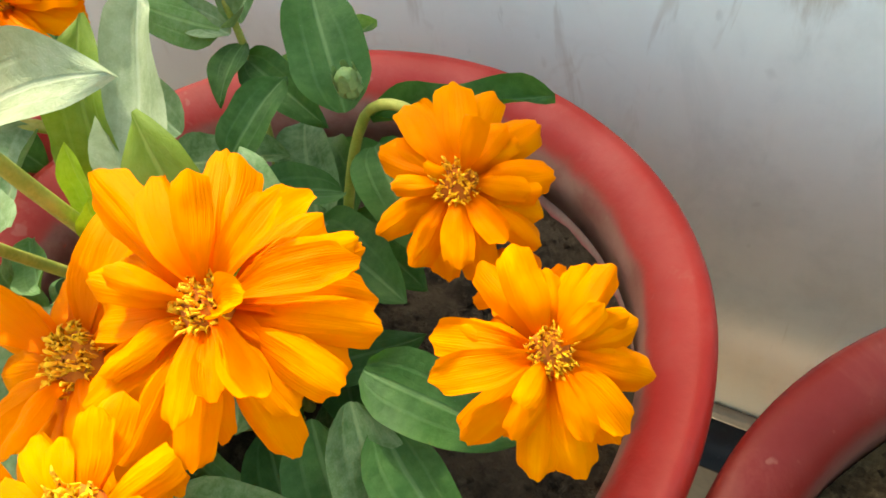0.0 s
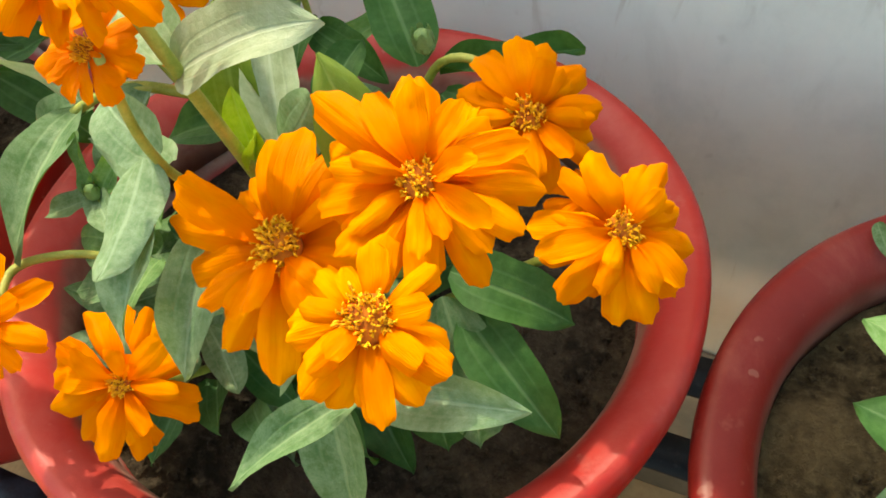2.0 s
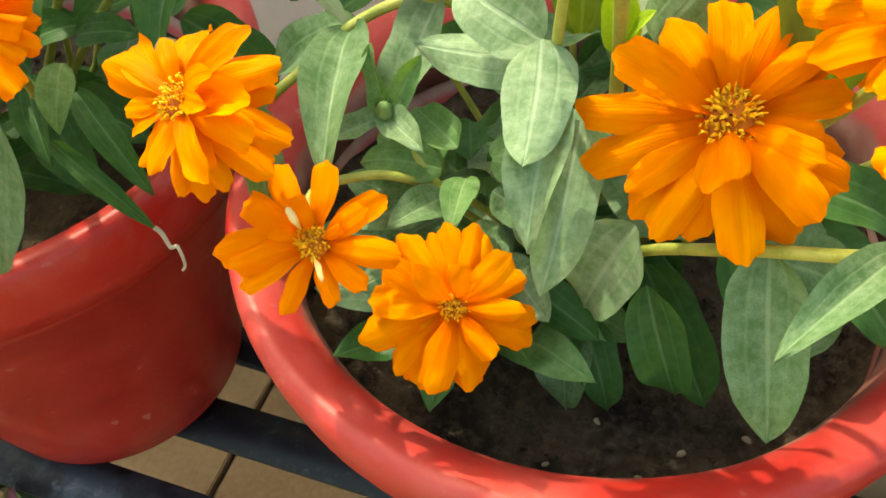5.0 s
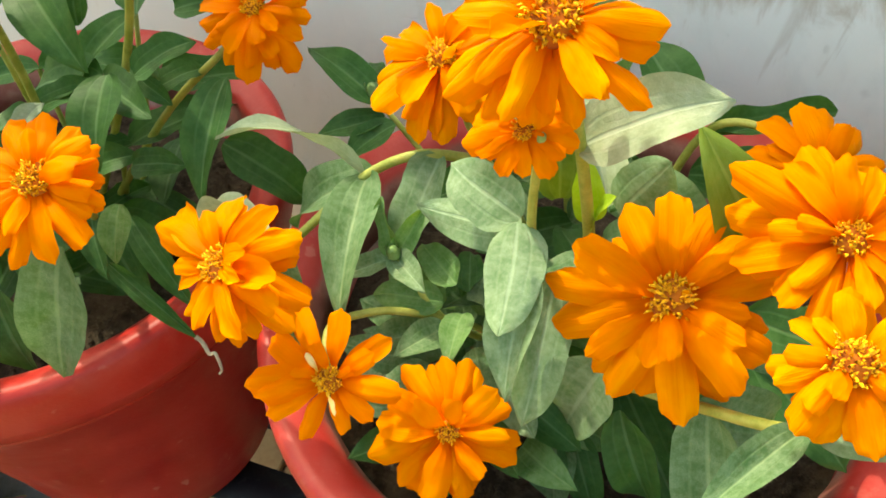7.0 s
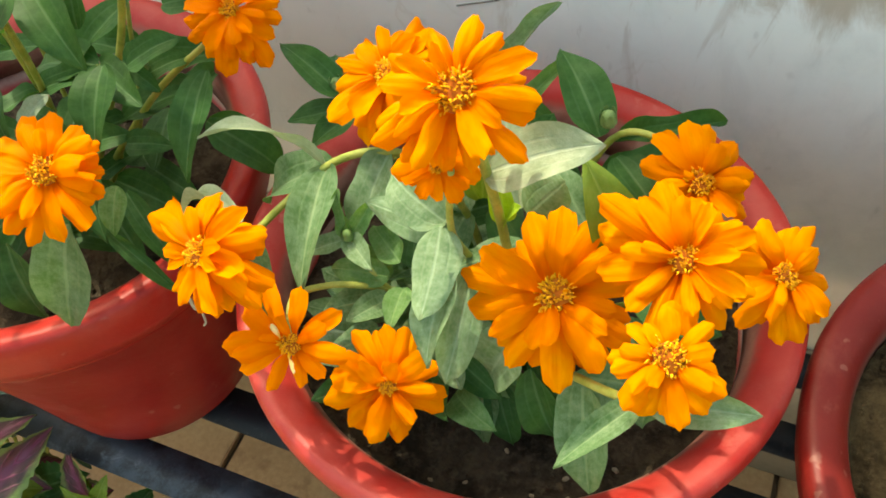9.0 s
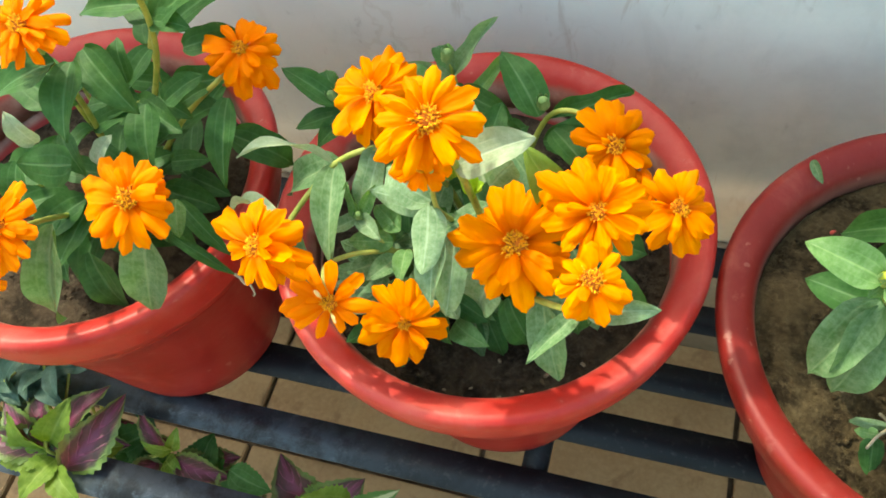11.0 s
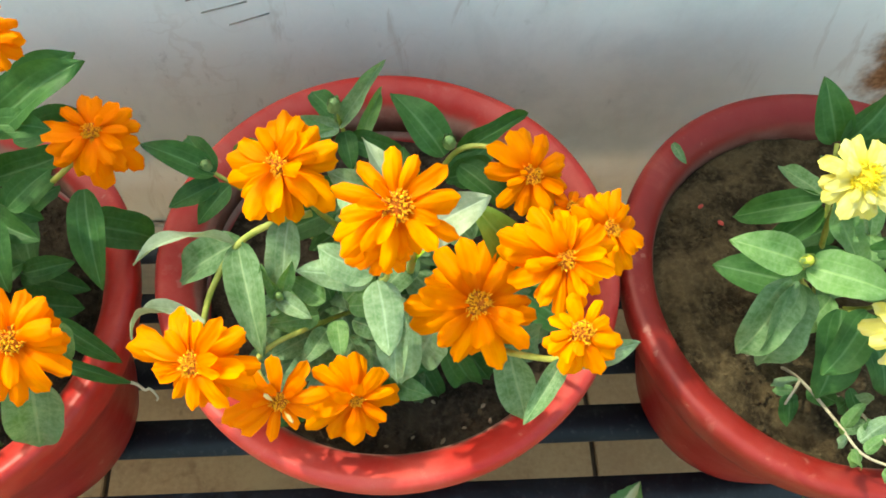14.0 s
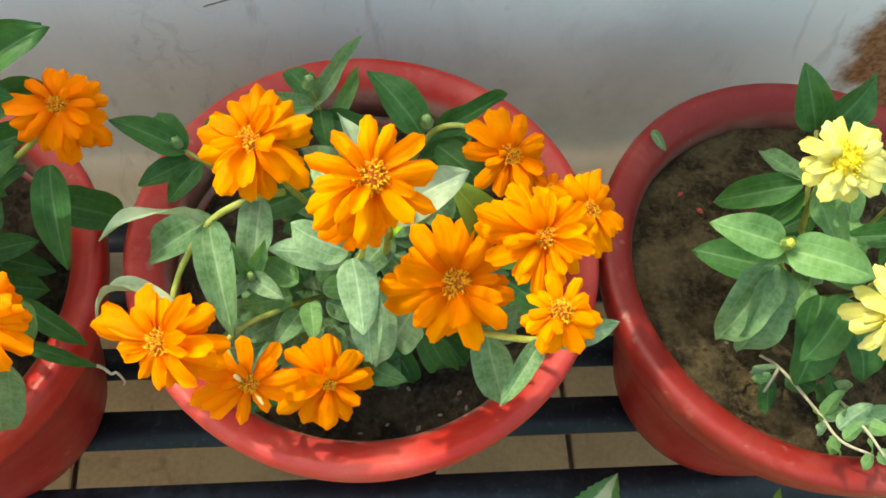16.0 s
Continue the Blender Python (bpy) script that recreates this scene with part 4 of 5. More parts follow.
leaf(zinnia, (-0.007, -0.066, 0.361), (-0.035, -0.053, 0.366), 0.020, "velvet", GENTLE, (-0.2, -0.7, 0.7))
leaf(zinnia, (-0.009, -0.064, 0.354), (-0.048, -0.056, 0.345), 0.018, "velvet", CUPPED, (-0.1, -0.5, 0.9))
leaf(zinnia, (-0.054, -0.020, 0.336), (-0.060, -0.053, 0.309), 0.020, "velvet", FOLDED, (-0.2, -0.8, 0.4))
# between the right-hand flowers
leaf(zinnia, (0.068, -0.055, 0.350), (0.0405, -0.047, 0.394), 0.023, "olive", GENTLE, (0.2, -0.7, 0.7))
leaf(zinnia, (0.046, -0.030, 0.325), (0.020, -0.010, 0.345), 0.020, "dusty", GENTLE, (0, -0.4, 0.9))
# round the two buds at the back
leaf(zinnia, (-0.026, 0.043, 0.336), (0.000, 0.0565, 0.3755), 0.0105, "velvet", FOLDED, (-0.4, -0.7, 0.5))
leaf(zinnia, (-0.027, 0.041, 0.334), (-0.064, 0.040, 0.340), 0.0125, "velvet", GENTLE, (0, -0.5, 0.9))
leaf(zinnia, (-0.020, 0.040, 0.310), (-0.002, 0.087, 0.314), 0.0095, "fresh", FOLDED, (0.2, -0.4, 0.9))
leaf(zinnia, (-0.026, 0.046, 0.335), (-0.044, 0.072, 0.330), 0.014, "green", GENTLE, (0, -0.4, 0.9))
leaf(zinnia, (-0.024, 0.042, 0.330), (-0.020, 0.020, 0.322), 0.014, "green", GENTLE, (0, -0.4, 0.9))
leaf(zinnia, (0.0330, 0.0190, 0.337), (0.0035, 0.0510, 0.354), 0.023, "green", GENTLE, (0.5, -0.6, 0.6))
leaf(zinnia, (0.040, 0.022, 0.333), (0.0845, 0.0500, 0.334), 0.0115, "green", FOLDED, (-0.1, -0.3, 1))
leaf(zinnia, (0.042, 0.018, 0.328), (0.070, -0.006, 0.318), 0.019, "green", GENTLE, (0.1, -0.3, 1))
leaf(zinnia, (0.036, 0.024, 0.300), (0.070, 0.060, 0.290), 0.020, "green", GENTLE, (0, -0.3, 1))
leaf(zinnia, (0.025, 0.018, 0.290), (-0.010, 0.052, 0.285), 0.020, "green", GENTLE, (0, -0.3, 1))
# broad leaves behind and between the upper flowers
leaf(zinnia, (-0.070, 0.010, 0.350), (-0.078, 0.010, 0.366), 0.017, "fresh", CUPPED, (0.3, -0.8, 0.4))
leaf(zinnia, (-0.030, 0.040, 0.336), (-0.054, 0.026, 0.352), 0.017, "fresh", CUPPED, (-0.1, -0.5, 0.9))
leaf(zinnia, (-0.022, 0.040, 0.326), (0.014, 0.030, 0.316), 0.016, "green", GENTLE, (0.1, -0.5, 0.9))
leaf(zinnia, (-0.002, -0.010, 0.342), (-0.032, 0.000, 0.352), 0.017, "velvet", GENTLE, (0.1, -0.6, 0.8))
leaf(zinnia, (0.006, -0.004, 0.330), (0.010, 0.024, 0.340), 0.015, "green", GENTLE, (0.2, -0.6, 0.8))
leaf(zinnia, (0.030, 0.012, 0.310), (0.012, -0.016, 0.322), 0.018, "green", GENTLE, (-0.2, -0.4, 0.9))
leaf(zinnia, (0.036, 0.016, 0.318), (0.066, 0.030, 0.306), 0.019, "green", GENTLE, (0.1, -0.4, 0.9))
leaf(zinnia, (0.022, 0.020, 0.285), (0.056, 0.010, 0.276), 0.022, "green", GENTLE, (0.2, -0.4, 0.9))
leaf(zinnia, (-0.018, 0.026, 0.285), (-0.058, 0.034, 0.278), 0.020, "green", GENTLE, (-0.2, -0.4, 0.9))
leaf(zinnia, (-0.014, 0.032, 0.278), (0.016, 0.062, 0.272), 0.020, "green", GENTLE, (0.1, -0.4, 0.9))
# the node under the small front flower
leaf(zinnia, (0.082, -0.115, 0.361), (0.061, -0.143, 0.352), 0.0105, "dusty", GENTLE, (-0.2, -0.4, 0.9))
leaf(zinnia, (0.084, -0.114, 0.361), (0.119, -0.109, 0.366), 0.013, "velvet", GENTLE, (0.1, -0.5, 0.9))
leaf(zinnia, (0.060, -0.100, 0.336), (0.073, -0.122, 0.286), 0.021, "dusty", FLAT, (-0.1, -0.9, 0.3))
leaf(zinnia, (0.056, -0.096, 0.330), (0.082, -0.078, 0.305), 0.020, "dusty", GENTLE, (0.4, -0.5, 0.8))
# low leaves towards the front
leaf(zinnia, (0.033, -0.074, 0.281), (0.0505, -0.080, 0.232), 0.019, "green", GENTLE, (0.1, -0.9, 0.3))
leaf(zinnia, (0.010, -0.068, 0.250), (0.014, -0.086, 0.212), 0.021, "dusty", GENTLE, (-0.2, -0.8, 0.5))
leaf(zinnia, (0.014, -0.068, 0.250), (0.029, -0.084, 0.216), 0.016, "green", GENTLE, (0.3, -0.8, 0.5))
leaf(zinnia, (0.026, -0.072, 0.305), (0.014, -0.074, 0.262), 0.025, "velvet", GENTLE, (-0.2, -0.7, 0.6))
leaf(zinnia, (0.055, -0.050, 0.290), (0.075, -0.070, 0.240), 0.024, "green", GENTLE, (0.4, -0.6, 0.5))
leaf(zinnia, (0.066, -0.044, 0.298), (0.086, -0.066, 0.243), 0.022, "dusty", GENTLE, (0.5, -0.5, 0.6))
leaf(zinnia, (0.066, -0.036, 0.302), (0.108, -0.030, 0.283), 0.022, "green", GENTLE, (0.4, -0.3, 0.8))
leaf(zinnia, (0.074, -0.044, 0.292), (0.114, -0.062, 0.262), 0.022, "green", GENTLE, (0.4, -0.6, 0.5))
leaf(zinnia, (0.030, -0.050, 0.262), (0.062, -0.076, 0.222), 0.022, "green", GENTLE, (0.3, -0.7, 0.5))
# young shoots on the left inside
leaf(zinnia, (-0.060, -0.056, 0.314), (-0.042, -0.070, 0.316), 0.011, "velvet", FOLDED, (0.2, -0.5, 0.9))
leaf(zinnia, (-0.060, -0.056, 0.314), (-0.080, -0.066, 0.306), 0.010, "velvet", FOLDED, (-0.2, -0.5, 0.9))
leaf(zinnia, (-0.060, -0.056, 0.314), (-0.052, -0.042, 0.330), 0.009, "fresh", FOLDED, (0.2, -0.7, 0.5))
leaf(zinnia, (-0.060, -0.056, 0.314), (-0.068, -0.046, 0.334), 0.007, "fresh", FOLDED, (-0.2, -0.7, 0.5))
leaf(zinnia, (-0.036, -0.032, 0.262), (-0.058, -0.070, 0.268), 0.020, "dusty", CUPPED, (-0.3, -0.5, 0.8))
leaf(zinnia, (-0.034, -0.032, 0.260), (-0.020, -0.068, 0.262), 0.020, "velvet", CUPPED, (0.2, -0.6, 0.8))
leaf(zinnia, (-0.030, -0.028, 0.285), (-0.024, -0.060, 0.302), 0.018, "velvet", CUPPED, (0.2, -0.7, 0.7))
leaf(zinnia, (-0.030, -0.028, 0.280), (-0.044, -0.056, 0.288), 0.018, "dusty", FOLDED, (-0.1, -0.6, 0.8))
leaf(zinnia, (-0.028, -0.040, 0.250), (-0.040, -0.080, 0.252), 0.018, "dusty", GENTLE, (-0.2, -0.6, 0.8))
leaf(zinnia, (-0.030, -0.060, 0.255), (-0.002, -0.080, 0.258), 0.016, "dusty", CUPPED, (0.1, -0.6, 0.8))
for k in range(42):
    a = 2.4 * k
    r = 0.012 + 0.0011 * k
    h = 0.308 - 0.0018 * k
    cx, cy = -0.030 + 0.6 * r * math.cos(a), -0.060 + 0.5 * r * math.sin(a)
    length = 0.027 + 0.0002 * k
    leaf(zinnia, (cx, cy, h), (cx + length * math.cos(a), cy + 0.8 * length * math.sin(a), h + 0.010 * math.sin(3.1 * k)), length * 0.5, ("dusty", "green", "dusty", "velvet", "fresh")[k % 5] if k > 3 else "fresh", (CUPPED, FOLDED, GENTLE, CUPPED, BOWED)[k % 5], (0.3 * math.cos(a), -0.5 + 0.2 * math.sin(a), 0.9))
# lower leaf pairs that fill the middle of the plant
fill = random.Random(5)
for axis, heights in (((-0.030, 0.0), (0.225, 0.25, 0.28, 0.31)), ((0.015, -0.035), (0.23, 0.26, 0.29, 0.32)), ((0.035, -0.03), (0.225, 0.255, 0.29)), ((0.02, 0.012), (0.23, 0.26, 0.29)), ((-0.015, 0.03), (0.24, 0.27)), ((-0.03, -0.035), (0.225, 0.245))):
    turn0 = fill.uniform(0, 3.14)
    for k, h in enumerate(heights):
        for half in (0, 1):
            a = turn0 + k * 1.571 + half * 3.1416 + fill.uniform(-0.4, 0.4)
            length = fill.uniform(0.034, 0.048)
            base = (axis[0] * (0.6 + 0.4 * k / 3), axis[1] * (0.6 + 0.4 * k / 3), h)
            rise = fill.uniform(-0.016, 0.010)
            leaf(zinnia, base, (base[0] + length * math.cos(a), base[1] + length * math.sin(a), h + rise), length * fill.uniform(0.40, 0.52), fill.choice(("dusty", "green", "dusty")), fill.choice((GENTLE, FLAT, FOLDED, CUPPED)), (fill.uniform(-0.3, 0.3), -0.4, 1))

# ---- the deeper orange zinnia in the west pot ----
west = thing("zinnia_plant", (-0.300, -0.010, SOIL_Z), "deep orange double zinnia plant with green leaves darkened for shade", "flowering plant", "zinnias in pots")
flower(west, (-0.159, 0.0275, 0.354), (0.05, -0.48, 0.87), 0.029, "deep", ((8, 0.9, -6), (-12, ((0, 19), (26, 25), (91, 31), (107, 28), (128, 31), (154, 29), (188, 33), (217, 28), (230, 33), (254, 25), (298, 21))), (12, ((50, 20), (135, 19), (176, 25), (209, 23), (241, 20), (271, 19), (319, 21))), (40, ((321, 12),))), 31, tuft=0.85, width=0.36)
flower(west, (-0.18, -0.0935, 0.355), (0.12, -0.45, 0.88), 0.031, "deep", ((9, 0.88, -6), (-10, ((18, 28), (55, 33), (85, 33), (111, 33), (133, 33), (161, 33), (183, 33), (211, 31), (234, 32), (270, 26), (306, 23), (344, 25))), (12, ((43, 24), (99, 24), (151, 29), (181, 23), (271, 25), (320, 26))), (38, ((23, 18), (285, 26)))), 32, tuft=1.1, width=0.36)
for place, facing, radius, seed in (
    ((-0.246, -0.128, 0.360), (0.00, -0.55, 0.83), 0.0300, 33),
    ((-0.236, -0.042, 0.430), (-0.10, -0.45, 0.88), 0.0270, 34),
    ((-0.190, -0.020, 0.478), (0.00, -0.35, 0.93), 0.0270, 35),
    ((-0.187, 0.025, 0.433), (0.10, -0.35, 0.93), 0.0240, 36),
    ((-0.268, -0.150, 0.335), (-0.10, -0.60, 0.80), 0.0260, 37),
):
    flower(west, place, facing, radius, "deep", RING4, seed, tuft=1.3 if seed == 33 else 1.0)
wr = (-0.290, -0.012, SOIL_Z - 0.004)
for points in (
    (wr, (-0.22, 0.010, 0.29), (-0.175, 0.020, 0.335), (-0.160, 0.026, 0.350)),
    (wr, (-0.22, -0.050, 0.28), (-0.190, -0.080, 0.330), (-0.182, -0.091, 0.351)),
    (wr, (-0.27, -0.080, 0.29), (-0.250, -0.118, 0.340), (-0.246, -0.125, 0.356)),
    (wr, (-0.26, -0.020, 0.32), (-0.240, -0.036, 0.400), (-0.236, -0.041, 0.426)),
    (wr, (-0.22, 0.004, 0.33), (-0.186, -0.006, 0.400), (-0.172, -0.020, 0.452), (-0.189, -0.018, 0.475)),
    ((-0.200, 0.000, 0.376), (-0.192, 0.014, 0.405), (-0.187, 0.026, 0.430)),
    (wr, (-0.28, -0.090, 0.27), (-0.270, -0.140, 0.320), (-0.268, -0.147, 0.332)),
):
    stem(west, points, 0.0028, 0.0018)
bud(west, (-0.208, 0.003, 0.325), (0, -0.2, 1), 0.0048)
leaf(west, (-0.168, 0.006, 0.330), (-0.162, -0.041, 0.297), 0.0195, "green", GENTLE, (0.1, -0.6, 0.8))
leaf(west, (-0.185, 0.010, 0.285), (-0.152, 0.021, 0.242), 0.026, "green", GENTLE, (0.3, -0.3, 0.9))
leaf(west, (-0.209, 0.036, 0.360), (-0.168, 0.067, 0.373), 0.022, "green", GENTLE, (-0.1, -0.5, 0.9))
leaf(west, (-0.205, 0.030, 0.345), (-0.166, 0.046, 0.345), 0.020, "green", GENTLE, (0, -0.4, 0.9))
leaf(west, (-0.205, -0.030, 0.300), (-0.178, -0.025, 0.302), 0.017, "green", GENTLE, (0, -0.5, 0.9))
leaf(west, (-0.181, -0.098, 0.324), (-0.200, -0.117, 0.252), 0.030, "dusty", FLAT, (0.1, -1.0, 0.1))
leaf(west, (-0.1905, -0.055, 0.294), (-0.156, -0.0725, 0.264), 0.0125, "green", GENTLE, (0.4, -0.5, 0.7))
leaf(west, (-0.190, -0.0765, 0.287), (-0.1517, -0.0820, 0.256), 0.0085, "green", FLAT, (0.3, -0.5, 0.8))
leaf(west, (-0.237, -0.106, 0.330), (-0.258, -0.136, 0.250), 0.026, "dusty", GENTLE, (0.0, -0.9, 0.4))
leaf(west, (-0.250, -0.093, 0.272), (-0.235, -0.107, 0.222), 0.026, "green", GENTLE, (0.2, -0.8, 0.5))
leaf(west, (-0.230, -0.075, 0.350), (-0.256, -0.086, 0.360), 0.026, "green", CUPPED, (0, -0.5, 0.9))
leaf(west, (-0.235, -0.015, 0.385), (-0.199, -0.037, 0.358), 0.024, "green", GENTLE, (0.1, -0.5, 0.9))
leaf(west, (-0.217, -0.012, 0.335), (-0.206, -0.048, 0.312), 0.026, "green", GENTLE, (0.1, -0.6, 0.8))
leaf(west, (-0.187, 0.000, 0.412), (-0.234, -0.004, 0.402), 0.018, "green", GENTLE, (0, -0.4, 1))
leaf(west, (-0.186, -0.004, 0.402), (-0.212, 0.016, 0.398), 0.020, "green", GENTLE, (0, -0.4, 1))
leaf(west, (-0.184, -0.004, 0.404), (-0.156, -0.010, 0.408), 0.016, "green", GENTLE, (0, -0.4, 1))
leaf(west, (-0.184, -0.002, 0.402), (-0.138, 0.014, 0.428), 0.022, "green", GENTLE, (-0.1, -0.5, 0.9))
leaf(west, (-0.232, -0.040, 0.400), (-0.270, -0.060, 0.385), 0.026, "green", GENTLE, (-0.1, -0.4, 1))
leaf(west, (-0.232, -0.030, 0.390), (-0.222, -0.074, 0.372), 0.024, "green", GENTLE, (0.1, -0.6, 0.8))
leaf(west, (-0.210, 0.000, 0.318), (-0.240, 0.020, 0.312), 0.017, "green", GENTLE, (0, -0.4, 1))
leaf(west, (-0.208, 0.002, 0.318), (-0.188, 0.020, 0.322), 0.015, "green", GENTLE, (0, -0.4, 1))
leaf(west, (-0.254, -0.051, 0.345), (-0.234, -0.069, 0.330), 0.026, "green", GENTLE, (0.2, -0.6, 0.8))
leaf(west, (-0.241, -0.049, 0.372), (-0.284, -0.025, 0.375), 0.026, "green", GENTLE, (0, -0.5, 0.9))
leaf(west, (-0.255, -0.045, 0.375), (-0.235, -0.041, 0.365), 0.018, "green", GENTLE, (0, -0.5, 0.9))
leaf(west, (-0.174, -0.070, 0.322), (-0.171, -0.087, 0.305), 0.014, "fresh", GENTLE, (0.3, -0.7, 0.6))
leaf(west, (-0.261, -0.064, 0.350), (-0.270, -0.062, 0.375), 0.018, "pale", GENTLE, (0, -0.4, 0.9))
leaf(west, (-0.205, -0.008, 0.335), (-0.181, 0.010, 0.345), 0.018, "green", GENTLE, (0, -0.5, 0.9))
leaf(west, (-0.206, -0.005, 0.330), (-0.191, -0.007, 0.320), 0.016, "green", GENTLE, (0, -0.5, 0.9))
leaf(west, (-0.207, -0.024, 0.370), (-0.218, -0.003, 0.385), 0.016, "green", GENTLE, (0, -0.5, 0.9))
leaf(west, (-0.228, -0.062, 0.335), (-0.220, -0.046, 0.345), 0.013, "pale", GENTLE, (0, -0.6, 0.8))
leaf(west, (-0.276, -0.073, 0.340), (-0.278, -0.093, 0.310), 0.020, "green", GENTLE, (0, -0.7, 0.7))
leaf(west, (-0.256, -0.037, 0.310), (-0.220, -0.046, 0.300), 0.024, "green", GENTLE, (0, -0.5, 0.9))
leaf(west, (-0.236, -0.035, 0.290), (-0.206, -0.023, 0.300), 0.020, "green", GENTLE, (0, -0.5, 0.9))
leaf(west, (-0.262, -0.060, 0.285), (-0.300, -0.092, 0.262), 0.026, "green", GENTLE, (-0.2, -0.6, 0.8))
leaf(west, (-0.258, -0.055, 0.275), (-0.222, -0.082, 0.250), 0.026, "green", GENTLE, (0.3, -0.6, 0.8))
leaf(west, (-0.262, -0.062, 0.262), (-0.270, -0.104, 0.232), 0.028, "green", GENTLE, (0, -0.7, 0.7))
leaf(west, (-0.230, -0.040, 0.270), (-0.196, -0.062, 0.240), 0.024, "green", GENTLE, (0.3, -0.6, 0.8))
leaf(west, (-0.228, -0.030, 0.262), (-0.190, -0.028, 0.245), 0.024, "green", GENTLE, (0.3, -0.4, 0.9))
leaf(west, (-0.290, -0.050, 0.270), (-0.335, -0.070, 0.262), 0.026, "green", GENTLE, (-0.2, -0.5, 0.9))
stem(west, ((-0.1525, -0.0818, 0.257), (-0.1495, -0.0822, 0.2545), (-0.146, -0.0842, 0.2500), (-0.1425, -0.0842, 0.2515), (-0.1395, -0.0870, 0.2450), (-0.1405, -0.0885, 0.2425)), 0.0014, 0.0007, STEM_DRY, "withered_tip")
fill = random.Random(8)
for axis, heights in (((-0.265, -0.02), (0.235, 0.27, 0.31, 0.35)), ((-0.235, 0.0), (0.24, 0.28, 0.32)), ((-0.26, -0.06), (0.24, 0.28, 0.32)), ((-0.225, -0.045), (0.25, 0.285)), ((-0.30, 0.02), (0.25, 0.30)), ((-0.31, -0.06), (0.25, 0.30)), ((-0.24, 0.04), (0.25, 0.29, 0.33))):
    turn0 = fill.uniform(0, 3.14)
    for k, h in enumerate(heights):
        for half in (0, 1):
            a = turn0 + k * 1.571 + half * 3.1416 + fill.uniform(-0.4, 0.4)
            length = fill.uniform(0.036, 0.056)
            leaf(west, (*axis, h), (axis[0] + length * math.cos(a), axis[1] + length * math.sin(a), h + fill.uniform(-0.02, 0.010)), length * fill.uniform(0.38, 0.5), "green", fill.choice((GENTLE, FLAT, FOLDED)), (fill.uniform(-0.3, 0.3), -0.4, 1))
for x, y, top in ((-0.265, -0.02, 0.35), (-0.235, 0.0, 0.32), (-0.26, -0.06, 0.32), (-0.225, -0.045, 0.285), (-0.30, 0.02, 0.30), (-0.31, -0.06, 0.30), (-0.24, 0.04, 0.33)):
    stem(west, ((-0.29, -0.012, SOIL_Z - 0.004), (x * 0.6 - 0.116, y * 0.6, 0.235), (x, y, top)), 0.0025, 0.0016)

# ---- the pale yellow zinnia in the east pot ----
east = thing("zinnia_plant", (0.310, -0.020, SOIL_Z), "pale yellow double zinnia plant with broad fresh leaves", "flowering plant", "zinnias in pots")
flower(east, (0.2475, -0.026, 0.376), (-0.05, -0.45, 0.88), 0.026, "yellow", ((9, 0.86, -4), (-10, ((28, 20), (66, 24), (96, 22), (117, 24), (149, 25), (172, 22), (195, 24), (228, 28), (254, 28), (279, 28), (306, 27), (334, 24), (359, 23))), (10, ((76, 18), (151, 15), (191, 15), (234, 16), (307, 14))), (36, ((65, 18),))), 41, tuft=1.5, width=0.4)
flower(east, (0.279, -0.095, 0.335), (0.0, -0.50, 0.86), 0.0290, "yellow", RING4, 42, tuft=1.5)
er = (0.300, -0.020, SOIL_Z - 0.004)
for points in (
    (er, (0.272, -0.012, 0.28), (0.252, -0.018, 0.345), (0.248, -0.024, 0.371)),
    (er, (0.290, -0.060, 0.27), (0.281, -0.085, 0.315), (0.279, -0.092, 0.331)),
    (er, (0.262, -0.040, 0.265), (0.232, -0.055, 0.315), (0.222, -0.058, 0.340)),
    (er, (0.300, 0.030, 0.25), (0.298, 0.058, 0.285)),
):
    stem(east, points, 0.0028, 0.0019)
bud(east, (0.222, -0.058, 0.345), (0, -0.3, 1), 0.0042, True)
leaf(east, (0.222, -0.057, 0.341), (0.184, -0.043, 0.343), 0.024, "fresh", GENTLE, (0, -0.4, 0.9))
leaf(east, (0.224, -0.059, 0.341), (0.262, -0.081, 0.349), 0.028, "fresh", GENTLE, (0, -0.4, 0.9))
leaf(east, (0.229, -0.058, 0.318), (0.218, -0.087, 0.265), 0.029, "dusty", GENTLE, (0.1, -0.7, 0.7))
leaf(east, (0.227, -0.057, 0.320), (0.204, -0.082, 0.272), 0.027, "dusty", GENTLE, (-0.3, -0.6, 0.7))
leaf(east, (0.224, -0.056, 0.336), (0.216, -0.066, 0.336), 0.010, "fresh", FLAT, (0, -0.4, 0.9))
leaf(east, (0.224, -0.060, 0.336), (0.234, -0.070, 0.338), 0.009, "fresh", FLAT, (0, -0.4, 0.9))
leaf(east, (0.250, -0.012, 0.330), (0.213, 0.001, 0.290), 0.0185, "green", GENTLE, (-0.3, -0.4, 0.9))
leaf(east, (0.252, -0.014, 0.325), (0.230, -0.020, 0.285), 0.0165, "green", GENTLE, (-0.3, -0.4, 0.9))
leaf(east, (0.250, -0.010, 0.332), (0.236, 0.020, 0.318), 0.012, "dusty", FOLDED, (-0.3, -0.3, 0.9))
leaf(east, (0.298, 0.060, 0.284), (0.283, 0.087, 0.318), 0.029, "green", GENTLE, (-0.2, -0.8, 0.5))
leaf(east, (0.300, 0.056, 0.284), (0.335, 0.085, 0.310), 0.029, "green", GENTLE, (0.1, -0.7, 0.6))
leaf(east, (0.300, 0.050, 0.278), (0.330, 0.050, 0.300), 0.027, "green", GENTLE, (0.1, -0.6, 0.7))
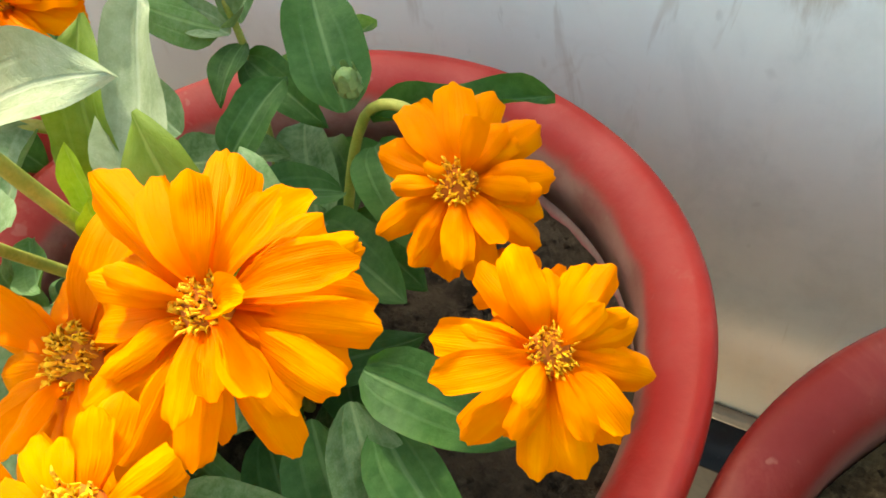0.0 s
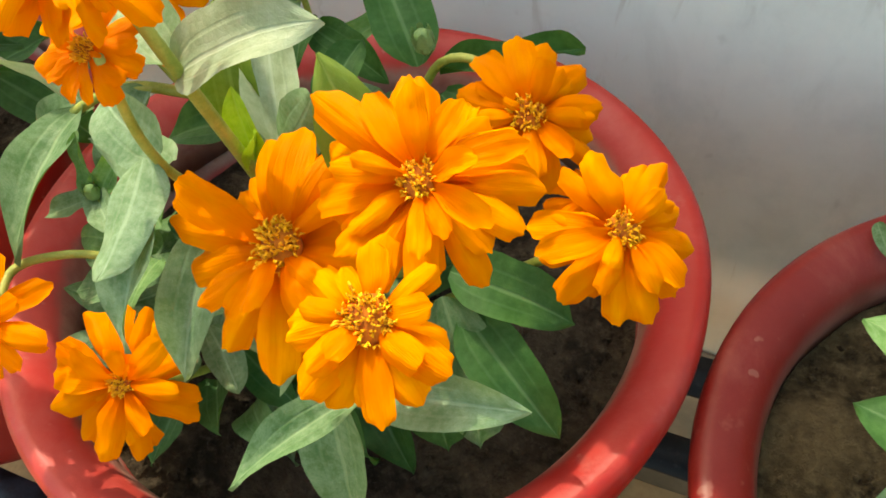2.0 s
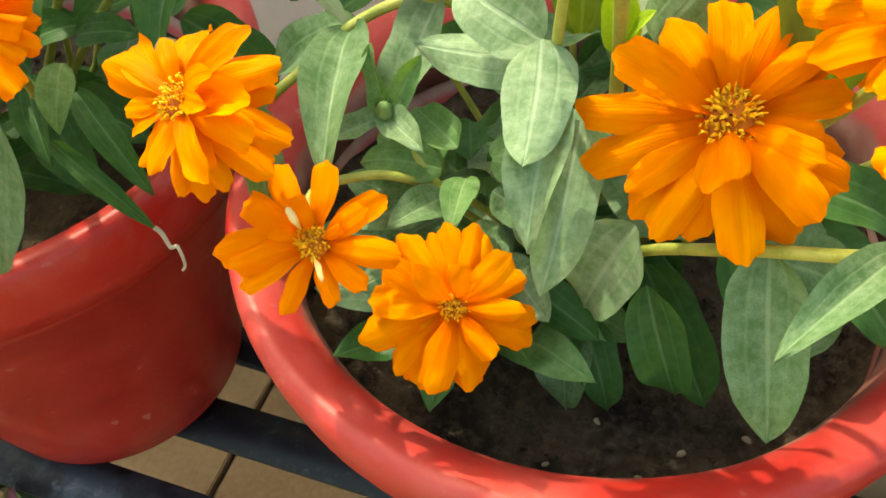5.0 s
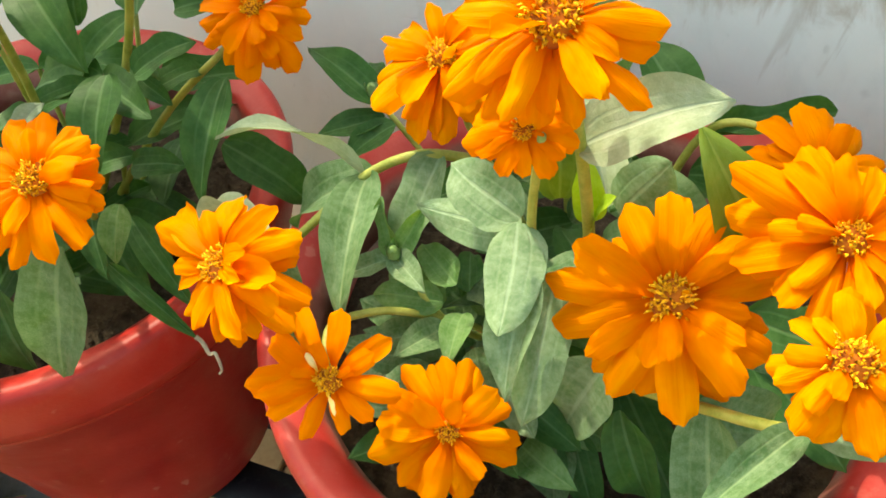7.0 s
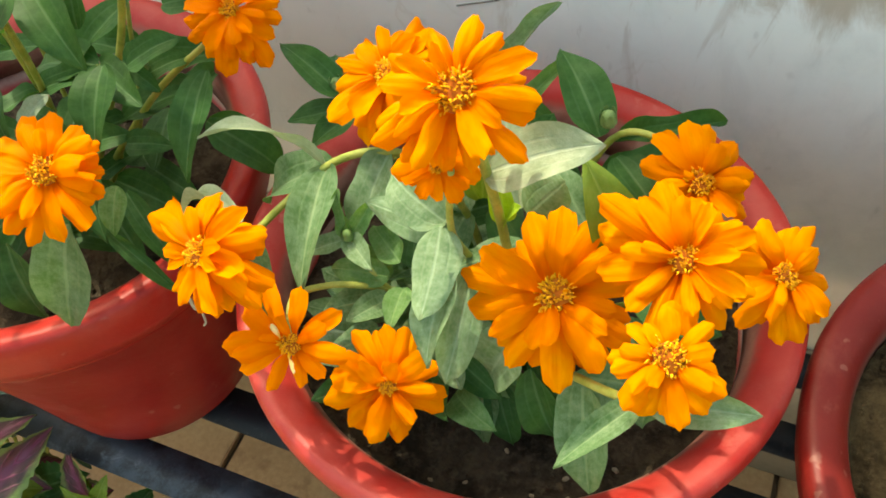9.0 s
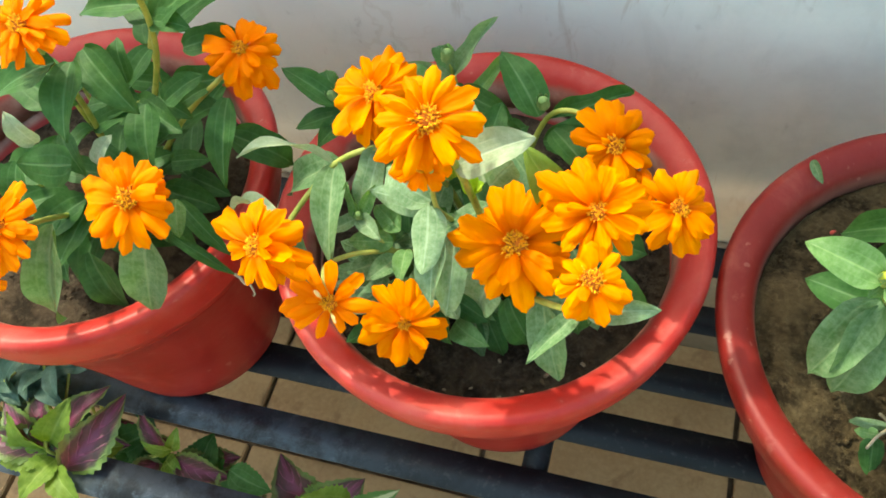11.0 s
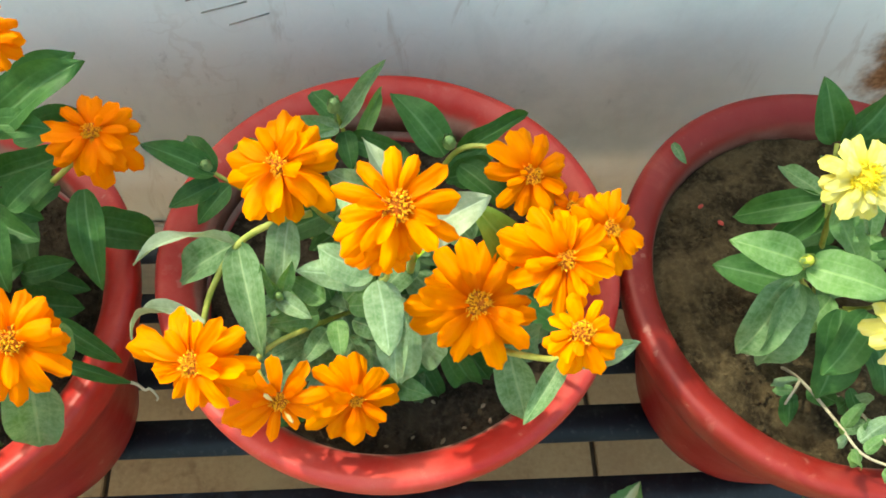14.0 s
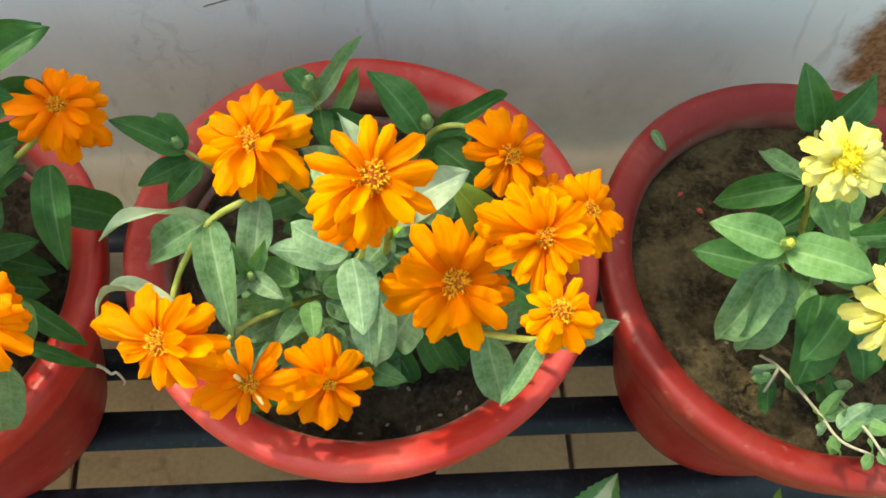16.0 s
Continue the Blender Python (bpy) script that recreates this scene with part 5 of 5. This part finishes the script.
leaf(east, (0.240, -0.045, 0.290), (0.197, -0.028, 0.283), 0.026, "green", GENTLE, (0, -0.4, 0.9))
leaf(east, (0.256, -0.018, 0.330), (0.264, -0.052, 0.322), 0.020, "fresh", FOLDED, (0.1, -0.6, 0.8))
leaf(east, (0.256, -0.016, 0.340), (0.242, -0.036, 0.344), 0.012, "fresh", FLAT, (0, -0.4, 0.9))
leaf(east, (0.275, -0.070, 0.300), (0.248, -0.100, 0.280), 0.027, "green", GENTLE, (-0.2, -0.6, 0.8))
leaf(east, (0.270, -0.060, 0.282), (0.258, -0.104, 0.248), 0.032, "green", GENTLE, (-0.1, -0.7, 0.7))
leaf(east, (0.282, -0.066, 0.285), (0.296, -0.106, 0.256), 0.032, "green", GENTLE, (0.1, -0.7, 0.7))
fill = random.Random(9)
for axis, heights in (((0.29, -0.02), (0.235, 0.27, 0.30)), ((0.275, -0.045), (0.235, 0.265)), ((0.305, 0.02), (0.24, 0.27)), ((0.32, -0.04), (0.25, 0.29, 0.32)), ((0.33, 0.0), (0.25, 0.29))):
    turn0 = fill.uniform(0, 3.14)
    for k, h in enumerate(heights):
        for half in (0, 1):
            a = turn0 + k * 1.571 + half * 3.1416 + fill.uniform(-0.4, 0.4)
            length = fill.uniform(0.032, 0.045)
            leaf(east, (*axis, h), (axis[0] + length * math.cos(a), axis[1] + length * math.sin(a), h + fill.uniform(-0.02, 0.008)), length * fill.uniform(0.4, 0.5), fill.choice(("green", "fresh", "dusty")), fill.choice((GENTLE, FLAT, FOLDED)), (fill.uniform(-0.3, 0.3), -0.4, 1))
for x, y, top in ((0.29, -0.02, 0.30), (0.275, -0.045, 0.265), (0.305, 0.02, 0.27), (0.32, -0.04, 0.32), (0.33, 0.0, 0.29)):
    stem(east, (er, (x, y, 0.24), (x, y, top)), 0.0022, 0.0015)

# ---- a small weed that trails over the east pot's rim ----
weed = thing("weed", (0.262, -0.075, SOIL_Z), "straggling weed with bare stalks and small round leaves", "weed")
for points in (
    ((0.259, -0.062, 0.199), (0.261, -0.085, 0.228), (0.266, -0.120, 0.250), (0.272, -0.140, 0.256), (0.288, -0.150, 0.258)),
    ((0.276, -0.078, 0.199), (0.280, -0.105, 0.242), (0.285, -0.135, 0.262), (0.292, -0.152, 0.262)),
    ((0.261, -0.085, 0.228), (0.252, -0.094, 0.234), (0.248, -0.100, 0.226)),
):
    stem(weed, points, 0.0014, 0.0010, STEM_DRY)
for base, tip, width, kind in (
    ((0.250, -0.096, 0.232), (0.254, -0.112, 0.212), 0.014, "green"), ((0.252, -0.094, 0.234), (0.240, -0.092, 0.230), 0.008, "fresh"), ((0.268, -0.124, 0.252), (0.276, -0.114, 0.268), 0.009, "fresh"),
    ((0.268, -0.124, 0.252), (0.284, -0.122, 0.254), 0.010, "dusty"), ((0.272, -0.139, 0.256), (0.262, -0.148, 0.258), 0.009, "fresh"), ((0.274, -0.140, 0.257), (0.286, -0.132, 0.264), 0.008, "fresh"),
    ((0.285, -0.133, 0.262), (0.308, -0.128, 0.268), 0.016, "dusty"), ((0.282, -0.112, 0.248), (0.276, -0.100, 0.256), 0.010, "green"), ((0.288, -0.150, 0.258), (0.278, -0.158, 0.260), 0.008, "fresh"), ((0.290, -0.150, 0.259), (0.304, -0.154, 0.258), 0.009, "fresh"),
    ((0.272, -0.134, 0.258), (0.288, -0.124, 0.272), 0.012, "velvet"), ((0.266, -0.120, 0.250), (0.260, -0.130, 0.266), 0.009, "fresh"), ((0.270, -0.138, 0.256), (0.262, -0.152, 0.270), 0.009, "fresh"), ((0.268, -0.130, 0.254), (0.256, -0.137, 0.262), 0.007, "velvet"),
    ((0.261, -0.085, 0.228), (0.233, -0.093, 0.246), 0.006, "velvet"), ((0.262, -0.092, 0.232), (0.272, -0.106, 0.246), 0.014, "green"), ((0.281, -0.108, 0.243), (0.286, -0.108, 0.262), 0.010, "velvet"), ((0.280, -0.105, 0.242), (0.268, -0.112, 0.250), 0.011, "green"),
    ((0.284, -0.130, 0.258), (0.296, -0.140, 0.270), 0.010, "fresh"), ((0.283, -0.126, 0.257), (0.272, -0.126, 0.270), 0.008, "fresh"), ((0.288, -0.143, 0.262), (0.280, -0.150, 0.272), 0.008, "fresh"),
):
    leaf(weed, base, tip, width, kind, CUPPED, (0, -0.4, 1))


# ---- coleus growing up from below, in front of the stand ----
def coleus_mesh(material, seed):
    rnd = random.Random(seed)
    ph = rnd.uniform(0, 6)
    width = ((0, 0.08), (0.06, 0.45), (0.2, 0.85), (0.35, 1.0), (0.55, 0.88), (0.75, 0.58), (0.9, 0.26), (1.0, 0.01))

    def point(u, v):
        tooth = 1.0 + (0.10 if abs(v) > 0.9 and int(round(u * 22)) % 2 else -0.03 if abs(v) > 0.9 else 0.0)
        w = 0.5 * along(u, width) * tooth
        return (v * w, u, 0.62 * u * (1 - u) - 0.10 * u * u + abs(v) * w * 0.30 + 0.03 * math.sin(12 * u + ph) * v * v + 0.018 * math.cos(26 * (u - 0.28 * abs(v))))

    return mesh_of("leaf", sheet(22, 8, point), material)


LEAVES["coleus"] = [coleus_mesh(COLEUS, k) for k in range(6)]
LEAVES["coleus_green"] = [coleus_mesh(LEAF_OLIVE, k + 20) for k in range(6)]
LEAVES["coleus_dark"] = [coleus_mesh(LEAF_GREEN, k + 60) for k in range(6)]
LEAVES["variegated"] = [coleus_mesh(VARIEGATED, k + 40) for k in range(6)]
def coleus(root, label, *stems):
    plant = thing("coleus_plant", root, label, "plant", "coleus in front of the stand")
    for points in stems:
        stem(plant, points, 0.0030, 0.0020)
    return plant


plant = coleus((-0.390, -0.150, FLOOR_Z), "purple and green coleus with toothed leaves", ((-0.390, -0.150, FLOOR_Z), (-0.388, -0.148, -0.120), (-0.388, -0.178, 0), (-0.392, -0.170, 0.020)), ((-0.388, -0.148, -0.120), (-0.330, -0.148, -0.060), (-0.290, -0.145, -0.020)), ((-0.388, -0.148, -0.140), (-0.320, -0.148, -0.100), (-0.228, -0.147, -0.085)))
leaf(plant, (-0.372, -0.190, 0), (-0.330, -0.118, 0.028), 0.042, "coleus", FLAT, (0.500, -0.500, 0.700))
leaf(plant, (-0.385, -0.176, 0.005), (-0.352, -0.112, 0.030), 0.036, "coleus", GENTLE, (-0.300, -0.500, 0.800))
leaf(plant, (-0.392, -0.174, 0.010), (-0.410, -0.130, 0.035), 0.034, "coleus", ARCHED, (0, -0.500, 0.800))
leaf(plant, (-0.395, -0.175, 0.010), (-0.440, -0.152, 0.035), 0.036, "coleus", CUPPED, (0, -0.400, 0.900))
leaf(plant, (-0.392, -0.180, 0.006), (-0.430, -0.200, 0.012), 0.028, "coleus_green", FOLDED, (0, -0.300, 1))
leaf(plant, (-0.380, -0.190, 0.002), (-0.340, -0.215, 0.004), 0.026, "coleus_green", BOWED, (0, -0.300, 1))
leaf(plant, (-0.292, -0.146, -0.024), (-0.330, -0.118, 0), 0.022, "coleus", FLAT, (0, -0.600, 0.800))
leaf(plant, (-0.290, -0.145, -0.020), (-0.284, -0.128, 0), 0.014, "coleus_green", GENTLE, (0.400, -0.500, 0.700))
leaf(plant, (-0.290, -0.145, -0.020), (-0.310, -0.150, 0.004), 0.012, "coleus_green", ARCHED, (0, -0.500, 0.800))
leaf(plant, (-0.300, -0.145, -0.050), (-0.262, -0.140, -0.070), 0.030, "coleus", CUPPED, (0.200, -0.400, 0.900))
leaf(plant, (-0.300, -0.148, -0.060), (-0.250, -0.165, -0.100), 0.034, "coleus", FOLDED, (0.200, -0.400, 0.900))
leaf(plant, (-0.320, -0.150, -0.060), (-0.330, -0.185, -0.050), 0.028, "coleus", BOWED, (0, -0.400, 0.900))
leaf(plant, (-0.390, -0.172, 0.012), (-0.366, -0.140, 0.052), 0.034, "coleus_green", FLAT, (0.400, -0.400, 0.800))
leaf(plant, (-0.392, -0.176, 0.008), (-0.420, -0.165, 0.050), 0.030, "coleus_green", GENTLE, (-0.400, -0.400, 0.800))
leaf(plant, (-0.384, -0.182, 0), (-0.395, -0.226, 0.010), 0.030, "coleus_green", ARCHED, (0, -0.300, 1))
leaf(plant, (-0.394, -0.172, 0.004), (-0.452, -0.185, 0.030), 0.036, "coleus", CUPPED, (-0.200, -0.400, 0.900))
leaf(plant, (-0.385, -0.165, -0.030), (-0.345, -0.150, -0.030), 0.036, "coleus_green", FOLDED, (0.200, -0.400, 0.900))
leaf(plant, (-0.310, -0.148, -0.055), (-0.285, -0.160, -0.050), 0.026, "coleus_green", BOWED, (0.100, -0.400, 0.900))
leaf(plant, (-0.300, -0.147, -0.050), (-0.240, -0.150, -0.058), 0.034, "coleus", FLAT, (0.100, -0.500, 0.900))
leaf(plant, (-0.300, -0.148, -0.070), (-0.268, -0.178, -0.080), 0.032, "coleus", GENTLE, (0.100, -0.500, 0.900))
leaf(plant, (-0.330, -0.149, -0.080), (-0.350, -0.120, -0.070), 0.036, "coleus_green", ARCHED, (0, -0.400, 0.900))
# older, shaded leaves lower on the same plant
lower = random.Random(21)
for k in range(26):
    a, length = lower.uniform(0, 6.283), lower.uniform(0.036, 0.056)
    x, y, z = -0.410 + 0.0072 * k, -0.147 + lower.uniform(-0.012, 0.012), -0.055 - 0.07 * lower.random()
    leaf(plant, (x, y, z), (x + length * math.cos(a), y + 0.8 * length * math.sin(a), z + lower.uniform(-0.015, 0.015)), length * 0.7, ("coleus", "coleus_dark")[k % 2], k % 6, (0, -0.4, 0.9))
plant = coleus((-0.165, -0.145, FLOOR_Z), "low purple coleus with green leaf margins", ((-0.165, -0.145, FLOOR_Z), (-0.165, -0.148, -0.220), (-0.168, -0.150, -0.130)))
leaf(plant, (-0.168, -0.148, -0.135), (-0.212, -0.112, -0.085), 0.062, "coleus", FLAT, (-0.100, -0.400, 0.900))
leaf(plant, (-0.166, -0.150, -0.135), (-0.122, -0.116, -0.085), 0.062, "coleus", GENTLE, (0.100, -0.400, 0.900))
leaf(plant, (-0.168, -0.152, -0.135), (-0.206, -0.185, -0.100), 0.056, "coleus", ARCHED, (0, -0.400, 0.900))
leaf(plant, (-0.166, -0.152, -0.130), (-0.126, -0.180, -0.100), 0.056, "coleus", CUPPED, (0, -0.400, 0.900))
leaf(plant, (-0.168, -0.150, -0.125), (-0.160, -0.168, -0.080), 0.026, "coleus_green", FOLDED, (0, -0.500, 0.800))
plant = coleus((-0.110, -0.146, FLOOR_Z), "young green and cream coleus shoot", ((-0.110, -0.146, FLOOR_Z), (-0.110, -0.147, -0.150), (-0.112, -0.150, -0.040)))
leaf(plant, (-0.112, -0.150, -0.044), (-0.155, -0.160, -0.020), 0.040, "coleus_green", FLAT, (0, -0.400, 0.900))
leaf(plant, (-0.110, -0.150, -0.044), (-0.068, -0.132, -0.018), 0.026, "variegated", GENTLE, (0.200, -0.500, 0.800))
leaf(plant, (-0.110, -0.152, -0.044), (-0.076, -0.172, -0.030), 0.030, "variegated", ARCHED, (0, -0.400, 0.900))
plant = coleus((0.165, -0.146, FLOOR_Z), "green coleus shoot bending over the front slat", ((0.165, -0.146, FLOOR_Z), (0.166, -0.147, -0.150), (0.172, -0.150, 0)))
leaf(plant, (0.170, -0.150, 0), (0.203, -0.103, 0.030), 0.040, "variegated", FLAT, (-0.300, -0.300, 0.900))
leaf(plant, (0.172, -0.151, 0), (0.214, -0.142, 0.006), 0.040, "variegated", GENTLE, (0, -0.400, 0.900))
leaf(plant, (0.170, -0.152, 0), (0.138, -0.166, 0), 0.030, "variegated", ARCHED, (0, -0.400, 0.900))
plant = coleus((0.310, -0.148, FLOOR_Z), "small green coleus shoot beside the pot", ((0.310, -0.148, FLOOR_Z), (0.311, -0.148, -0.100), (0.314, -0.150, 0.030)))
leaf(plant, (0.314, -0.149, 0.028), (0.324, -0.128, 0.060), 0.018, "coleus_green", FLAT, (-0.200, -0.600, 0.700))
leaf(plant, (0.314, -0.150, 0.028), (0.335, -0.158, 0.035), 0.018, "coleus_green", GENTLE, (0, -0.400, 0.900))
leaf(plant, (0.314, -0.150, 0.028), (0.296, -0.160, 0.030), 0.016, "coleus_green", ARCHED, (0, -0.400, 0.900))

# ---- dark bushy plant under the west pot ----
bush = thing("bush", (-0.50, -0.152, FLOOR_Z), "shaded blue-green bushy plant below the stand", "plant")
fill = random.Random(12)
for k in range(16):
    gap = (-0.075, -0.147)[k % 2]
    top = Vector((-0.545 + 0.0100 * k, -0.116 + 0.022 * fill.uniform(-1, 1), 0.036 + 0.016 * fill.uniform(-1, 1)))
    stem(bush, ((-0.50, -0.152, FLOOR_Z), ((top.x - 0.5) / 2, (gap - 0.152) / 2, -0.2), (top.x, gap, -0.01), top), 0.0028, 0.0016)
    for h in range(12):
        a, length = fill.uniform(0, 6.283), fill.uniform(0.028, 0.046)
        b = top + Vector((0, (gap - top.y) * min(1.0, h / 5), -0.006 * h if h < 6 else -0.03 - 0.012 * h))
        leaf(bush, b, b + Vector((length * math.cos(a), 0.8 * length * math.sin(a), fill.uniform(-0.022, 0.010) if h > 5 else fill.uniform(-0.010, 0.012))), length * 0.40, "shade", fill.randrange(6), (0, -0.4, 1))

# ---- small litter on the soil ----
litter = random.Random(3)


def crumb(place, size, material, label, category, name):
    bm = bmesh.new()
    bmesh.ops.create_icosphere(bm, subdivisions=2, radius=1.0)
    for v in bm.verts:
        v.co *= 1 + 0.35 * noise.noise(v.co * 1.7 + Vector(place) * 50)
        v.co = Vector((v.co.x * size, v.co.y * size * 0.6, v.co.z * size * 0.4))
    ob = part(name, bm, material)
    ob.location = place
    ob.rotation_euler = (litter.uniform(-0.3, 0.3), litter.uniform(-0.3, 0.3), litter.uniform(0, 6.28))
    return tagged(ob, label, category, name + "s on the soil")


for x, y in ((0.012, -0.107), (0.026, -0.084), (0.045, -0.102), (0.031, -0.110), (0.062, -0.098), (0.058, -0.088), (-0.005, -0.112), (0.080, -0.075), (0.236, -0.062), (0.250, -0.088)):
    crumb((x, y, SOIL_Z + (0.0155 if x > 0.2 else 0.007)), litter.uniform(0.0012, 0.0024), PEBBLE, "pale crumb lying on dark soil", "crumb", "crumb")
fallen = thing("fallen_leaf", (0.209, 0.083, 0.2375), "small fallen green leaf lying on a pot rim", "leaf")
leaf(fallen, (0.2050, 0.0900, 0.2425), (0.2135, 0.0750, 0.2375), 0.0066, "dusty", FLAT, (-0.5, -0.5, 0.8), name="blade")
RED = plain_noise("red_petal_scrap", (0.26, 0.025, 0.018), (0.40, 0.05, 0.03), 200.0, 0.7, 0.1)
for x, y in ((0.226, 0.052), (0.238, 0.038)):
    crumb((x, y, SOIL_Z + 0.0165), 0.0026, RED, "dry red petal scrap on soil", "petal scrap", "petal_scrap")

# ---- floor tiles: single tiles round the stand, the rest of the terrace joined ----
SIZE, JOINT = 0.308, 0.007
tile_mesh = mesh_of("tile", box((SIZE - JOINT, SIZE - JOINT, 0.012), bevel=0.0016), TILE, False)
cut_mesh = mesh_of("tile", box((SIZE - JOINT, 0.262, 0.012), bevel=0.0016), TILE, False)
rest = bmesh.new()
for i in range(-16, 17):
    for j in range(-14, 1):
        place = (-0.053 + SIZE / 2 + SIZE * i, -0.04 + (0.135 if j == 0 else SIZE / 2 + SIZE * j), FLOOR_Z - 0.006)
        if abs(i) <= 5 and j >= -4:
            tile = part("tile", cut_mesh if j == 0 else tile_mesh, None, ground)
            tile.location = place
        else:
            half = (SIZE - JOINT) / 2
            deep = 0.131 if j == 0 else half
            top = [rest.verts.new((place[0] + sx * half, place[1] + sy * deep, FLOOR_Z)) for sx, sy in ((-1, -1), (1, -1), (1, 1), (-1, 1))]
            low = [rest.verts.new((v.co.x, v.co.y, FLOOR_Z - 0.012)) for v in top]
            rest.faces.new(top)
            for k in range(4):
                rest.faces.new((top[k], low[k], low[(k + 1) % 4], top[(k + 1) % 4]))
tagged(part("tile_field", rest, TILE, ground, smooth=False), kind="stuff")
